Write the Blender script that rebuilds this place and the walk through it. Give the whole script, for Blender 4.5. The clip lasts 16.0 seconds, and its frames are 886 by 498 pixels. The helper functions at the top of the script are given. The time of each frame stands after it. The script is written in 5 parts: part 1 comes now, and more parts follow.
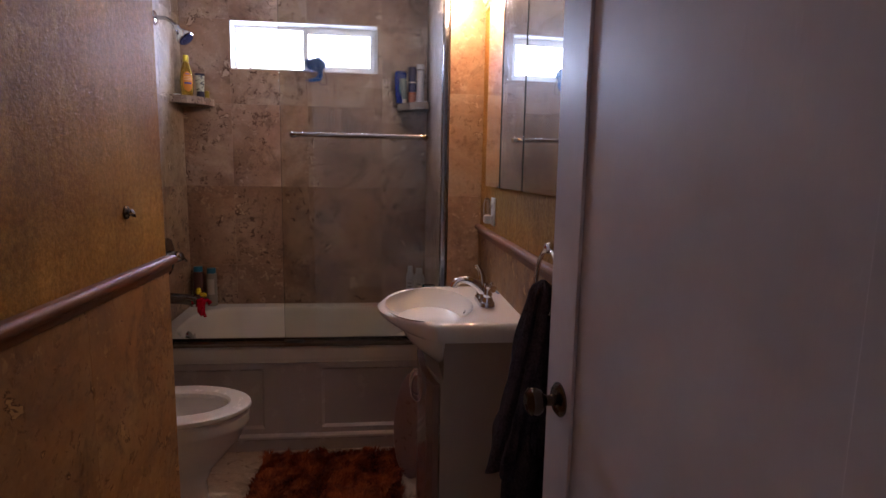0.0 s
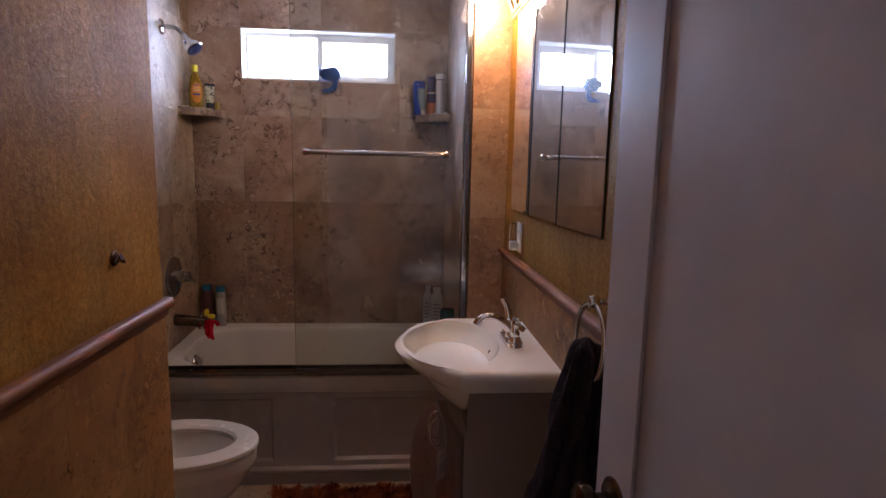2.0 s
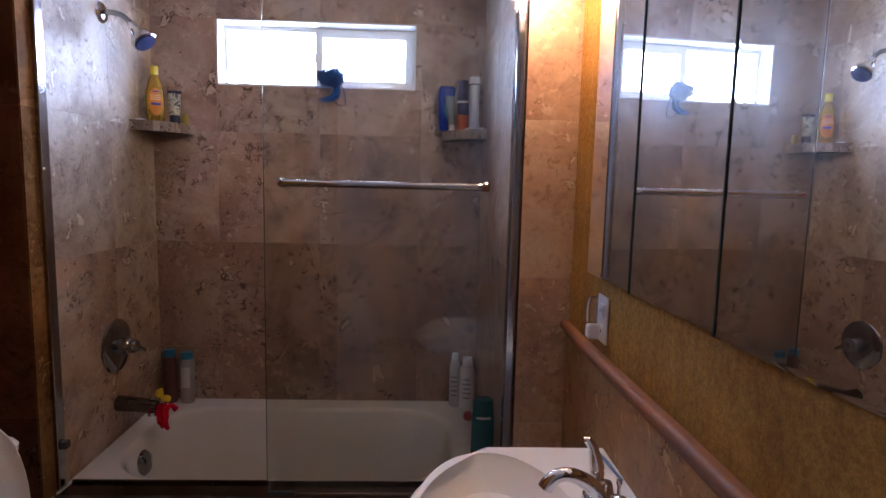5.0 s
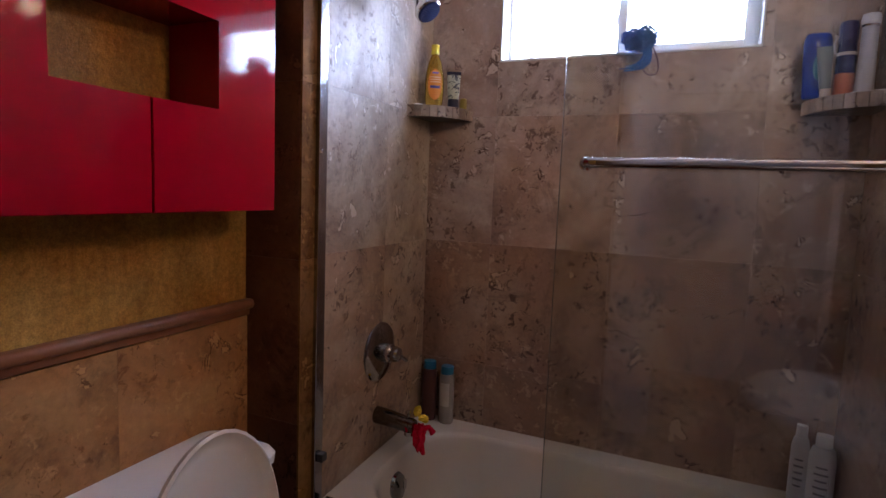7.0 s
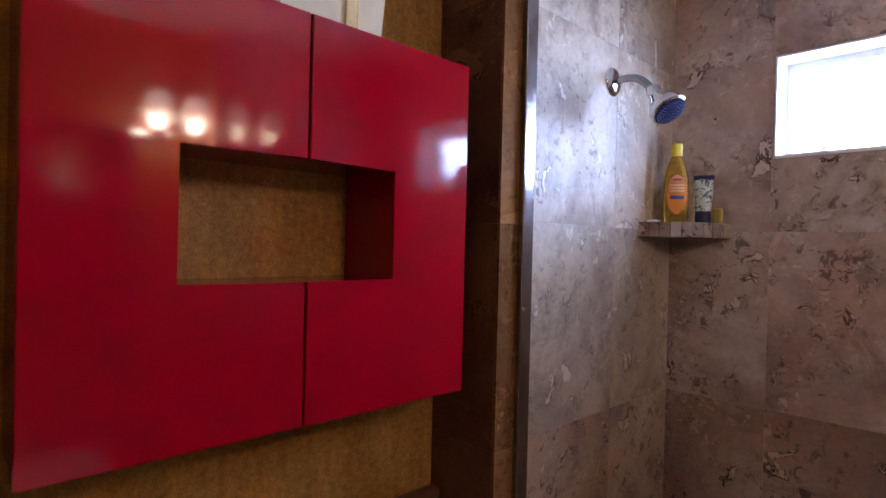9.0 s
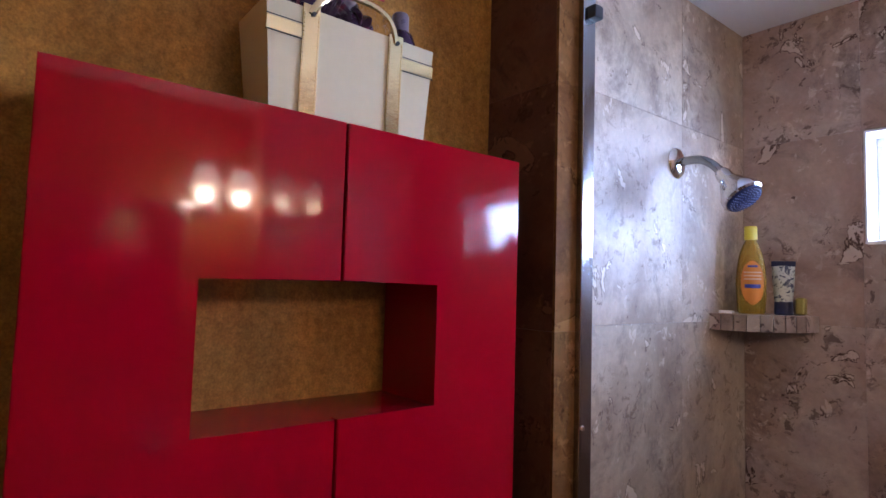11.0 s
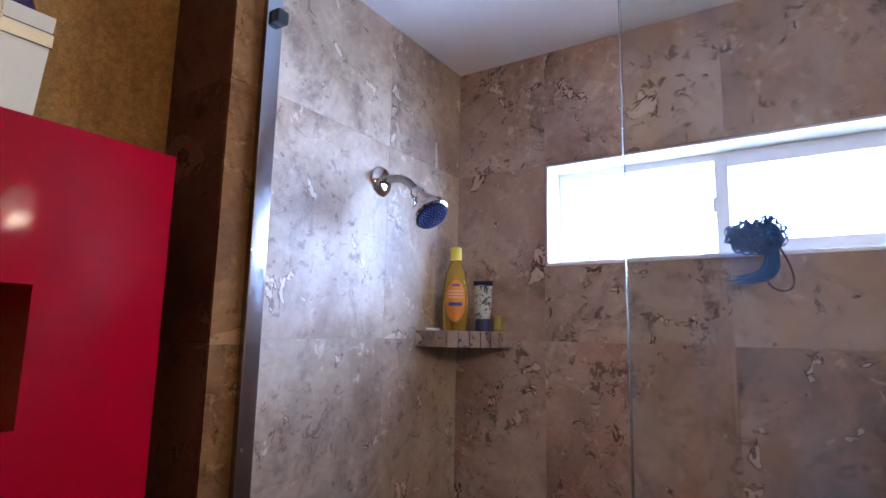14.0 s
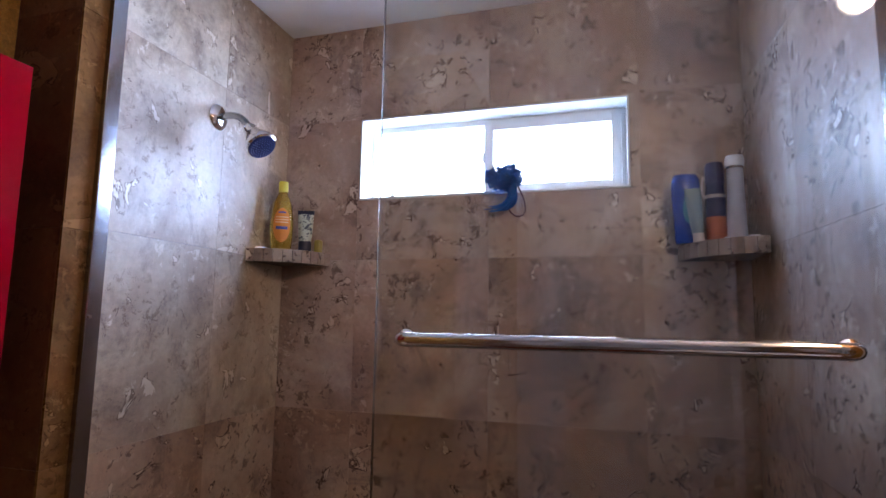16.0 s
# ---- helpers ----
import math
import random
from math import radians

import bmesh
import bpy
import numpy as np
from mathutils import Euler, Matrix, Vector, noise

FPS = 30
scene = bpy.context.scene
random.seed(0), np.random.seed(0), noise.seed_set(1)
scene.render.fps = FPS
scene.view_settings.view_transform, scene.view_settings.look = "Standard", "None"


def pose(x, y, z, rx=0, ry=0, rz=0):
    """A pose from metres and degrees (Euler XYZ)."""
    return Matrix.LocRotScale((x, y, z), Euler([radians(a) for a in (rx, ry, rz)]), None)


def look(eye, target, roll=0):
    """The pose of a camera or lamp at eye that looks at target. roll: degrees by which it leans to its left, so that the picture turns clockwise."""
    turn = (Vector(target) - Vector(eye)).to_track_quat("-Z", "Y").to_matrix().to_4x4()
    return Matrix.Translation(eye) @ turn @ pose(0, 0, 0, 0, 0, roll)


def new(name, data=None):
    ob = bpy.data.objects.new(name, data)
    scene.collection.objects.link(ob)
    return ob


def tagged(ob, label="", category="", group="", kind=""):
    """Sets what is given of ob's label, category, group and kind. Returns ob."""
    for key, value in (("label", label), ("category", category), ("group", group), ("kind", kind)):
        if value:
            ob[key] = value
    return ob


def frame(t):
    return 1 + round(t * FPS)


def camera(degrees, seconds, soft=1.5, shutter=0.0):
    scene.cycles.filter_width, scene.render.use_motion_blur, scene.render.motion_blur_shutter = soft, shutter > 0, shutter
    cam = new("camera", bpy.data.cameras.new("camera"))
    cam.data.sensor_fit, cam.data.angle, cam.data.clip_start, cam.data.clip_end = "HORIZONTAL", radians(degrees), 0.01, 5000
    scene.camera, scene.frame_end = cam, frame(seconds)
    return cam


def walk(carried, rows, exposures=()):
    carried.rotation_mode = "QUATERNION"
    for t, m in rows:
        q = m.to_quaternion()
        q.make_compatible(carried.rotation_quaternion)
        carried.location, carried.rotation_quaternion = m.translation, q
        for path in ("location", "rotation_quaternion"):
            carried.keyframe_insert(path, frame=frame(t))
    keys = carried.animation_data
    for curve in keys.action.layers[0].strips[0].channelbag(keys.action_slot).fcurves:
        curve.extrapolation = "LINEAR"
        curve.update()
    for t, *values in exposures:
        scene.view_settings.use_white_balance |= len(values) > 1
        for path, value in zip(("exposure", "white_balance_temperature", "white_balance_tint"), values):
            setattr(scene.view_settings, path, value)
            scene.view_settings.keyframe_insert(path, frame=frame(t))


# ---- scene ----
cam = camera(77.3, 16.0)

PATH = [
    (0, (1.122, -3.321, 1.359), (1.334, -1.353, 1.077), 1.0),
    (0.5, (1.123, -3.31, 1.363), (1.326, -1.34, 1.081), 1.0),
    (1, (1.129, -3.282, 1.384), (1.315, -1.311, 1.103), 1.1),
    (1.5, (1.127, -3.227, 1.418), (1.292, -1.254, 1.132), 1.1),
    (2, (1.108, -3.139, 1.446), (1.27, -1.166, 1.159), 1.2),
    (2.5, (1.111, -3.049, 1.466), (1.276, -1.076, 1.185), 1.4),
    (3, (1.15, -2.943, 1.473), (1.309, -0.968, 1.203), 1.5),
    (3.2, (1.166, -2.896, 1.488), (1.324, -0.921, 1.22), 1.4),
    (5.5, (1.088, -2.232, 1.503), (1.07, -0.244, 1.284), 1.5),
    (6, (1.035, -2.103, 1.486), (0.846, -0.125, 1.264), 1.7),
    (6.5, (0.989, -2.024, 1.416), (0.489, -0.1, 1.195), 2.1),
    (7, (0.916, -1.934, 1.435), (0.121, -0.111, 1.227), 2.2),
    (7.5, (0.849, -1.81, 1.48), (-0.184, -0.106, 1.311), 2.0),
    (8, (0.785, -1.722, 1.577), (-0.412, -0.126, 1.442), 2.0),
    (8.5, (0.751, -1.647, 1.624), (-0.59, -0.166, 1.557), 1.4),
    (9, (0.724, -1.605, 1.653), (-0.727, -0.229, 1.64), 1.4),
    (9.5, (0.721, -1.581, 1.66), (-0.805, -0.289, 1.685), 1.5),
    (10, (0.687, -1.57, 1.693), (-0.871, -0.318, 1.753), 1.5),
    (12.5, (0.642, -1.402, 1.847), (-0.873, -0.118, 2.088), 1.2),
    (13, (0.74, -1.326, 1.808), (-0.707, 0.028, 2.076), 1.5),
    (13.5, (0.759, -1.298, 1.774), (-0.505, 0.227, 2.053), 1.3),
    (14, (0.814, -1.322, 1.729), (-0.269, 0.334, 2.022), 1.2),
    (14.5, (0.851, -1.385, 1.673), (-0.036, 0.38, 1.985), 1.0),
    (15, (0.925, -1.446, 1.633), (0.178, 0.382, 1.953), 0.9),
    (15.5, (0.991, -1.507, 1.589), (0.336, 0.361, 1.877), 1.0),
    (16, (1.023, -1.575, 1.537), (0.449, 0.326, 1.78), 0.9),
]
EXPO = [(0, -0.08, 6700, 23), (3.2, -0.1, 6450, 22), (5.5, -0.03, 6050, 21), (7.0, -0.15, 6100, 21), (9.0, -0.06, 5800, 21), (12.5, 0.04, 5550, 20), (16, 0.0, 5700, 17)]
walk(cam, [(t, look(eye, target, roll)) for t, eye, target, roll in PATH], EXPO)

DAY, WARM, HALL, LAMP, BACK = 25.0, 4.1, 0.72, 7.0, 14.0

# ---------------------------------------------------------------- world and lights
world = bpy.data.worlds.new("world")
scene.world = world
world.use_nodes = True
wn = world.node_tree.nodes
sky = wn.new("ShaderNodeTexSky")
sky.sky_type = "NISHITA"
sky.sun_disc = False
sky.sun_elevation, sky.sun_rotation = radians(48), radians(25)
wn["Background"].inputs[1].default_value = 0.12
world.node_tree.links.new(sky.outputs[0], wn["Background"].inputs[0])

sun = new("sun", bpy.data.lights.new("sun", "SUN"))
sun.data.energy, sun.data.angle, sun.data.color = 3.0, radians(0.5), (1, 0.96, 0.9)
sun.matrix_basis = look((2.2, 4.0, 6.0), (0.6, 0.6, 0.0))

# daylight through the small window
day = new("window_daylight", bpy.data.lights.new("window_daylight", "AREA"))
day.data.shape, day.data.size, day.data.size_y = "RECTANGLE", 0.8, 0.25
day.data.energy, day.data.color = DAY, (0.49, 0.665, 1.0)
day.matrix_basis = look((0.675, 0.15, 2.035), (0.675, -1.0, 1.8))

# the two lamps over the mirror
BULBS = [(1.435, -0.835, 2.165), (1.435, -0.968, 2.165)]
for p in BULBS:
    lamp = new("bulb_light", bpy.data.lights.new("bulb_light", "POINT"))
    lamp.data.energy, lamp.data.color, lamp.data.shadow_soft_size = WARM, (1.0, 0.7, 0.46), 0.028
    lamp.location = (p[0], p[1], 2.088)
# weak fill lamp added in the unseen hall behind, mostly for the door
hall = new("hall_fill", bpy.data.lights.new("hall_fill", "AREA"))
hall.data.shape, hall.data.size, hall.data.size_y = "RECTANGLE", 0.9, 1.1
hall.data.energy, hall.data.color = HALL, (0.9, 0.86, 0.92)
hall.matrix_basis = look((-0.55, -4.25, 1.6), (1.0, -3.6, 1.2))


# ---------------------------------------------------------------- materials
class Mat:
    """A small wrapper to write node trees briefly."""

    def __init__(self, name, rough=0.5, metal=0.0, color=(0.8, 0.8, 0.8), spec=0.5, coat=0.0):
        self.m = bpy.data.materials.new(name)
        self.m.use_nodes = True
        self.t = self.m.node_tree
        self.b = self.t.nodes["Principled BSDF"]
        self.set("Base Color", (*color, 1)), self.set("Roughness", rough), self.set("Metallic", metal)
        self.set("Specular IOR Level", spec), self.set("Coat Weight", coat)

    def set(self, key, v):
        self.b.inputs[key].default_value = v

    def node(self, kind, **inputs):
        n = self.t.nodes.new(kind)
        for k, v in inputs.items():
            self.wire(n.inputs[k.replace("_", " ")], v)
        return n

    def wire(self, socket, v):
        if isinstance(v, bpy.types.NodeSocket):
            self.t.links.new(v, socket)
        else:
            socket.default_value = v

    def coords(self, vary=0.0, scale=(1, 1, 1)):
        c = self.node("ShaderNodeTexCoord").outputs["Object"]
        if scale != (1, 1, 1):
            mp = self.node("ShaderNodeMapping", Vector=c)
            mp.inputs["Scale"].default_value = scale
            c = mp.outputs[0]
        if vary:
            r = self.node("ShaderNodeObjectInfo").outputs["Random"]
            cx = self.node("ShaderNodeCombineXYZ")
            for i, k in enumerate((vary, vary * 1.7, vary * 2.3)):
                q = self.node("ShaderNodeMath")
                q.operation = "MULTIPLY"
                self.wire(q.inputs[0], r), self.wire(q.inputs[1], k)
                self.wire(cx.inputs[i], q.outputs[0])
            add = self.node("ShaderNodeVectorMath")
            self.wire(add.inputs[0], c), self.wire(add.inputs[1], cx.outputs[0])
            c = add.outputs[0]
        return c

    def noise(self, c, scale, detail=4, rough=0.55, distort=0.0):
        n = self.node("ShaderNodeTexNoise", Vector=c, Scale=scale, Detail=detail, Roughness=rough, Distortion=distort)
        return n.outputs["Fac"]

    def ramp(self, f, *stops):
        n = self.node("ShaderNodeValToRGB", Fac=f)
        el = n.color_ramp.elements
        while len(el) < len(stops):
            el.new(0.5)
        for e, (p, col) in zip(el, stops):
            e.position = p
            e.color = (*col, 1) if isinstance(col, tuple) else (col, col, col, 1)
        return n.outputs["Color"]

    def mix(self, f, a, b, mode="MIX"):
        n = self.t.nodes.new("ShaderNodeMix")
        n.data_type, n.blend_type = "RGBA", mode
        for s, v in ((n.inputs[0], f), (n.inputs[6], a), (n.inputs[7], b)):
            self.wire(s, (*v, 1) if isinstance(v, tuple) else v)
        return n.outputs[2]

    def bump(self, height, strength=0.2, dist=0.002):
        n = self.node("ShaderNodeBump", Height=height, Strength=strength, Distance=dist)
        self.wire(self.b.inputs["Normal"], n.outputs[0])

    def color(self, v):
        self.wire(self.b.inputs["Base Color"], v)

    def rough(self, v):
        self.wire(self.b.inputs["Roughness"], v)


def travertine(name, dark, mid, light, rough=0.3, gloss=1.0, coat=0.22, coat_rough=0.32, pit=0.85):
    """Honed travertine: cloudy tone, soft brown blotches, clustered small pits, pale fillings with broken dark rims."""
    m = Mat(name, rough, spec=gloss)
    m.set("Coat Roughness", coat_rough)
    c = m.coords(vary=7.0)
    cloud = m.noise(c, 3.0, 8, 0.62, 0.5)
    base = m.ramp(cloud, (0.28, dark), (0.49, mid), (0.74, light))
    tone = m.ramp(m.node("ShaderNodeObjectInfo").outputs["Random"], (0.0, 0.88), (1.0, 1.1))
    base = m.mix(1.0, base, tone, "MULTIPLY")
    fine = m.noise(c, 60, 6, 0.7)
    base = m.mix(0.42, base, m.ramp(fine, (0.3, 0.62), (0.7, 1.25)), "MULTIPLY")
    # soft brown blotches, broken up by the grain
    blot = m.ramp(m.noise(c, 5.5, 8, 0.7, 0.8), (0.51, 0.0), (0.64, 0.85))
    base = m.mix(m.mix(1.0, blot, m.ramp(fine, (0.32, 1.0), (0.68, 0.45)), "MULTIPLY"), base, tuple(0.62 * v for v in dark))
    umber = (0.34 * dark[0], 0.24 * dark[1], 0.18 * dark[2])
    # small pits and hair cracks, in clusters
    zone = m.ramp(m.noise(c, 4.6, 5, 0.65), (0.45, 0.0), (0.56, 1.0))
    pits = m.mix(1.0, m.ramp(m.noise(c, 33, 7, 0.7, 0.7), (0.405, 1.0), (0.445, 0.0)), zone, "MULTIPLY")
    # pale crumbs in other clusters
    zone2 = m.ramp(m.noise(c, 3.7, 4, 0.6, 0.3), (0.42, 1.0), (0.53, 0.0))
    crumbs = m.mix(1.0, m.ramp(m.noise(c, 34, 6, 0.66, 0.4), (0.57, 0.0), (0.63, 0.5)), zone2, "MULTIPLY")
    # pale fillings as large as a coin or a leaf, with a rim that is broken
    patch = m.noise(c, 11, 5, 0.6, 0.7)
    fill = m.ramp(patch, (0.645, 0.0), (0.66, 0.6))
    rim = m.ramp(patch, (0.622, 0.0), (0.632, 1.0), (0.642, 1.0), (0.652, 0.0))
    rim = m.mix(1.0, rim, m.ramp(m.noise(c, 17, 3, 0.6), (0.4, 0.0), (0.48, 1.0)), "MULTIPLY")
    k = min(1.0, pit / 0.5) ** 2
    rim = m.mix(1.0, rim, (k, k, k), "MULTIPLY")
    pale = tuple(min(1, 1.22 * v) for v in light)
    base = m.mix(crumbs, base, pale)
    base = m.mix(fill, base, pale)
    base = m.mix(rim, base, umber)
    base = m.mix(m.mix(1.0, pits, (pit, pit, pit), "MULTIPLY"), base, umber)
    m.color(base)
    open_stone = m.mix(1.0, m.ramp(pits, (0, 1.0), (1, 0.6)), m.ramp(rim, (0, 1.0), (1, 0.4)), "MULTIPLY")
    m.wire(m.b.inputs["Specular IOR Level"], m.mix(1.0, open_stone, (gloss, gloss, gloss), "MULTIPLY"))
    m.wire(m.b.inputs["Coat Weight"], m.mix(1.0, open_stone, (coat * gloss, coat * gloss, coat * gloss), "MULTIPLY"))
    h = m.mix(1.0, m.mix(0.3, m.ramp(pits, (0, 1.0), (1, 0.0)), fine), m.ramp(rim, (0, 1.0), (1, 0.3)), "MULTIPLY")
    m.bump(h, 0.35, 0.002)
    m.rough(m.ramp(m.noise(c, 14, 6, 0.65), (0.3, rough - 0.04), (0.7, rough + 0.2)))
    return m.m


def gold_paint():
    m = Mat("gold_textured_paint", 0.5, spec=0.18)
    c = m.coords()
    base = m.ramp(m.noise(c, 3.2, 5, 0.6, 0.6), (0.3, (0.25, 0.108, 0.014)), (0.52, (0.36, 0.175, 0.029)), (0.74, (0.47, 0.265, 0.062)))
    sp = m.noise(c, 75, 5, 0.65)
    base = m.mix(0.5, base, m.ramp(sp, (0.35, 0.5), (0.65, 1.3)), "MULTIPLY")
    base = m.mix(0.5, base, m.ramp(m.noise(c, 260, 3, 0.6), (0.35, 0.6), (0.65, 1.25)), "MULTIPLY")
    streak = m.noise(m.coords(scale=(14, 14, 1.6)), 2.0, 3, 0.6)
    base = m.mix(0.35, base, m.ramp(streak, (0.35, 0.6), (0.65, 1.2)), "MULTIPLY")
    m.color(base)
    m.bump(m.mix(0.4, sp, m.noise(c, 230, 3, 0.6)), 0.5, 0.004)
    m.rough(m.ramp(sp, (0.3, 0.66), (0.7, 0.44)))
    return m.m


def plain(name, color, rough=0.4, metal=0.0, vary=0.12, grain=40, bump=0.05, spec=0.5, coat=0.0, spread=1.0):
    """A paint, plastic or metal with slight unevenness of tone, gloss and surface."""
    m = Mat(name, rough, metal, color, spec, coat)
    c = m.coords()
    n = m.noise(c, grain, 4, 0.6)
    low = m.noise(c, grain / 9, 3, 0.6)
    col = m.mix(1.0, color, m.ramp(low, (0.3, 1 - vary), (0.7, 1.0)), "MULTIPLY")
    m.color(m.mix(0.5, col, m.mix(1.0, color, m.ramp(n, (0.3, 1 - vary), (0.7, 1.0)), "MULTIPLY")))
    m.rough(m.ramp(n, (0.3, max(0.0, rough - 0.05 * spread)), (0.7, rough + 0.08 * spread)))
    if bump:
        m.bump(n, bump, 0.001)
    return m.m


def glass(name, color=(1, 1, 1), rough=0.0, dirt=0.0):
    m = Mat(name, rough, 0, color)
    m.set("Transmission Weight", 1.0), m.set("IOR", 1.5)
    if dirt:
        c = m.coords(scale=(9, 9, 1.1))
        soil = m.ramp(m.noise(c, 1.6, 5, 0.65), (0.45, 0.0), (0.8, dirt))
        film = m.node("ShaderNodeBsdfTranslucent", Color=(0.76, 0.77, 0.77, 1)).outputs[0]
        out = m.t.nodes["Material Output"]
        mx = m.node("ShaderNodeMixShader")
        m.wire(mx.inputs[0], soil), m.wire(mx.inputs[1], m.b.outputs[0]), m.wire(mx.inputs[2], film)
        m.t.links.new(mx.outputs[0], out.inputs[0])
    return m.m


def pane(name, tint, gloss):
    """Thin clear sheet: straight-through light with a mirror film, so that no dark shade falls behind it."""
    m = Mat(name)
    tr = m.node("ShaderNodeBsdfTransparent", Color=(*tint, 1)).outputs[0]
    gl = m.node("ShaderNodeBsdfGlossy", Roughness=0.015, Color=(1, 1, 1, 1)).outputs[0]
    fr = m.node("ShaderNodeFresnel", IOR=gloss).outputs[0]
    mx = m.node("ShaderNodeMixShader")
    m.wire(mx.inputs[0], fr), m.wire(mx.inputs[1], tr), m.wire(mx.inputs[2], gl)
    soil = m.ramp(m.noise(m.coords(scale=(16, 16, 0.9)), 1.5, 5, 0.7), (0.5, 0.0), (0.85, 0.035))
    film = m.node("ShaderNodeBsdfTranslucent", Color=(0.7, 0.74, 0.78, 1)).outputs[0]
    m2 = m.node("ShaderNodeMixShader")
    m.wire(m2.inputs[0], soil), m.wire(m2.inputs[1], mx.outputs[0]), m.wire(m2.inputs[2], film)
    m.t.links.new(m2.outputs[0], m.t.nodes["Material Output"].inputs[0])
    return m.m


def glow(name, color, strength):
    m = Mat(name, 0.4, 0, color)
    m.set("Emission Color", (*color, 1)), m.set("Emission Strength", strength)
    return m.m


def cloth(name, a, b, scale=120, strength=0.6):
    m = Mat(name, 0.95, spec=0.1)
    c = m.coords()
    n = m.noise(c, scale, 4, 0.7)
    m.color(m.ramp(m.mix(0.5, n, m.noise(c, scale / 8, 4, 0.6)), (0.35, a), (0.65, b)))
    m.bump(n, strength, 0.004)
    return m.m


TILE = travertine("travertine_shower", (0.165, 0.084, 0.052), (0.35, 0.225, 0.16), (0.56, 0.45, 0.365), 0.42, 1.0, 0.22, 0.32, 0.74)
# Lower rows: browner stone, darkened further for the dimmer light down there.
TILE_LOW = travertine("travertine_brown_dimmed", (0.135, 0.06, 0.031), (0.29, 0.16, 0.092), (0.46, 0.325, 0.22), 0.42, 1.0, 0.22, 0.32, 0.85)
TILE_SIDE_LOW = travertine("travertine_brown_side_dimmed", (0.17, 0.08, 0.038), (0.34, 0.205, 0.115), (0.52, 0.385, 0.25), 0.46, 1.0, 0.3, 0.46, 0.7)
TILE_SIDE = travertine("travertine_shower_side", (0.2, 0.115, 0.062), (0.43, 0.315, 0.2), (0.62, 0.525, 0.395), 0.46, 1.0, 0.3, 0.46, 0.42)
TILE_WARM = travertine("travertine_wainscot", (0.2, 0.085, 0.026), (0.36, 0.165, 0.05), (0.48, 0.27, 0.1), 0.5, 0.45, 0.22, 0.32, 0.45)
# Edge trim: brown stone, darkened further for the shade by the jamb.
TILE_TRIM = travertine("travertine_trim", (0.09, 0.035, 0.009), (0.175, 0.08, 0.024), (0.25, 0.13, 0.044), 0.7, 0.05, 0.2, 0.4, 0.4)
# Same tile near-black: the shade on the stub's front is put into its colour.
TILE_SHADED = travertine("travertine_shaded", (0.06, 0.018, 0.007), (0.12, 0.042, 0.017), (0.17, 0.07, 0.032), 0.55, 0.15, 0.2, 0.4, 0.4)
# Same tile made paler and warmer, the lamp's light put into its colour.
TILE_STUB = travertine("travertine_lamplit", (0.3, 0.14, 0.065), (0.46, 0.28, 0.16), (0.6, 0.44, 0.29), 0.4, 1.0, 0.22, 0.32, 0.35)
TILE_EDGE = travertine("travertine_mosaic", (0.14, 0.08, 0.055), (0.33, 0.24, 0.175), (0.5, 0.41, 0.32), 0.42)
TILE_FLOOR = travertine("travertine_floor", (0.33, 0.22, 0.14), (0.46, 0.33, 0.22), (0.56, 0.43, 0.31), 0.34)
GROUT_DARK = plain("soiled_grout", (0.12, 0.088, 0.064), 0.85, bump=0.3)
GROUT = plain("grout", (0.31, 0.23, 0.18), 0.85, bump=0.3)
GOLD = gold_paint()
RAIL = plain("chair_rail_stone", (0.24, 0.095, 0.042), 0.5, vary=0.35, grain=60, bump=0.2, spec=0.25)
WHITE = plain("white_ceiling_paint", (0.78, 0.77, 0.76), 0.7, grain=120, bump=0.15, vary=0.05)


def brushed_paint():
    """Thick old oil paint with upright brush marks and small drips."""
    m = Mat("grey_white_door_paint", 0.36, spec=0.35)
    c = m.coords()
    marks = m.noise(m.coords(scale=(1, 1, 0.09)), 150, 4, 0.6)
    drips = m.ramp(m.noise(m.coords(scale=(1, 1, 0.3)), 60, 2, 0.5), (0.66, 0.0), (0.72, 1.0))
    m.color(m.mix(1.0, (0.67, 0.575, 0.555), m.ramp(m.noise(c, 4, 4, 0.6), (0.3, 0.86), (0.7, 1.02)), "MULTIPLY"))
    m.rough(m.ramp(m.noise(c, 12, 4, 0.6), (0.3, 0.32), (0.7, 0.4)))
    m.bump(m.mix(0.35, marks, drips), 0.22, 0.0015)
    return m.m


DOOR_PAINT = brushed_paint()
VINYL = plain("white_vinyl", (0.8, 0.8, 0.8), 0.35, vary=0.05, bump=0)
PORCELAIN = plain("white_porcelain", (0.88, 0.85, 0.79), 0.045, vary=0.03, grain=12, bump=0, coat=0.5, spread=0.3)
# Same tub material twice; the darker copy carries the shade on the apron.
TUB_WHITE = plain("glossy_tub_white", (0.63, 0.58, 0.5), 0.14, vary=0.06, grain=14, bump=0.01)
ACRYLIC_SHADED = plain("cream_acrylic_shaded", (0.5, 0.43, 0.385), 0.22, vary=0.06, grain=14, bump=0.02)
SEAT = plain("cream_seat_plastic", (0.7, 0.65, 0.58), 0.22, vary=0.05, grain=14, bump=0)
CHROME = plain("chrome", (0.78, 0.78, 0.8), 0.07, 1.0, vary=0.06, grain=30, bump=0)
CHANNEL = plain("brushed_aluminium", (0.42, 0.43, 0.46), 0.16, 1.0, vary=0.1, grain=60, bump=0.03)
# Darker chrome copies: the dark room they reflect is put into the colour.
CHROME_BAR = plain("chrome_dark_reflection", (0.52, 0.48, 0.46), 0.09, 1.0, vary=0.1, grain=30, bump=0)
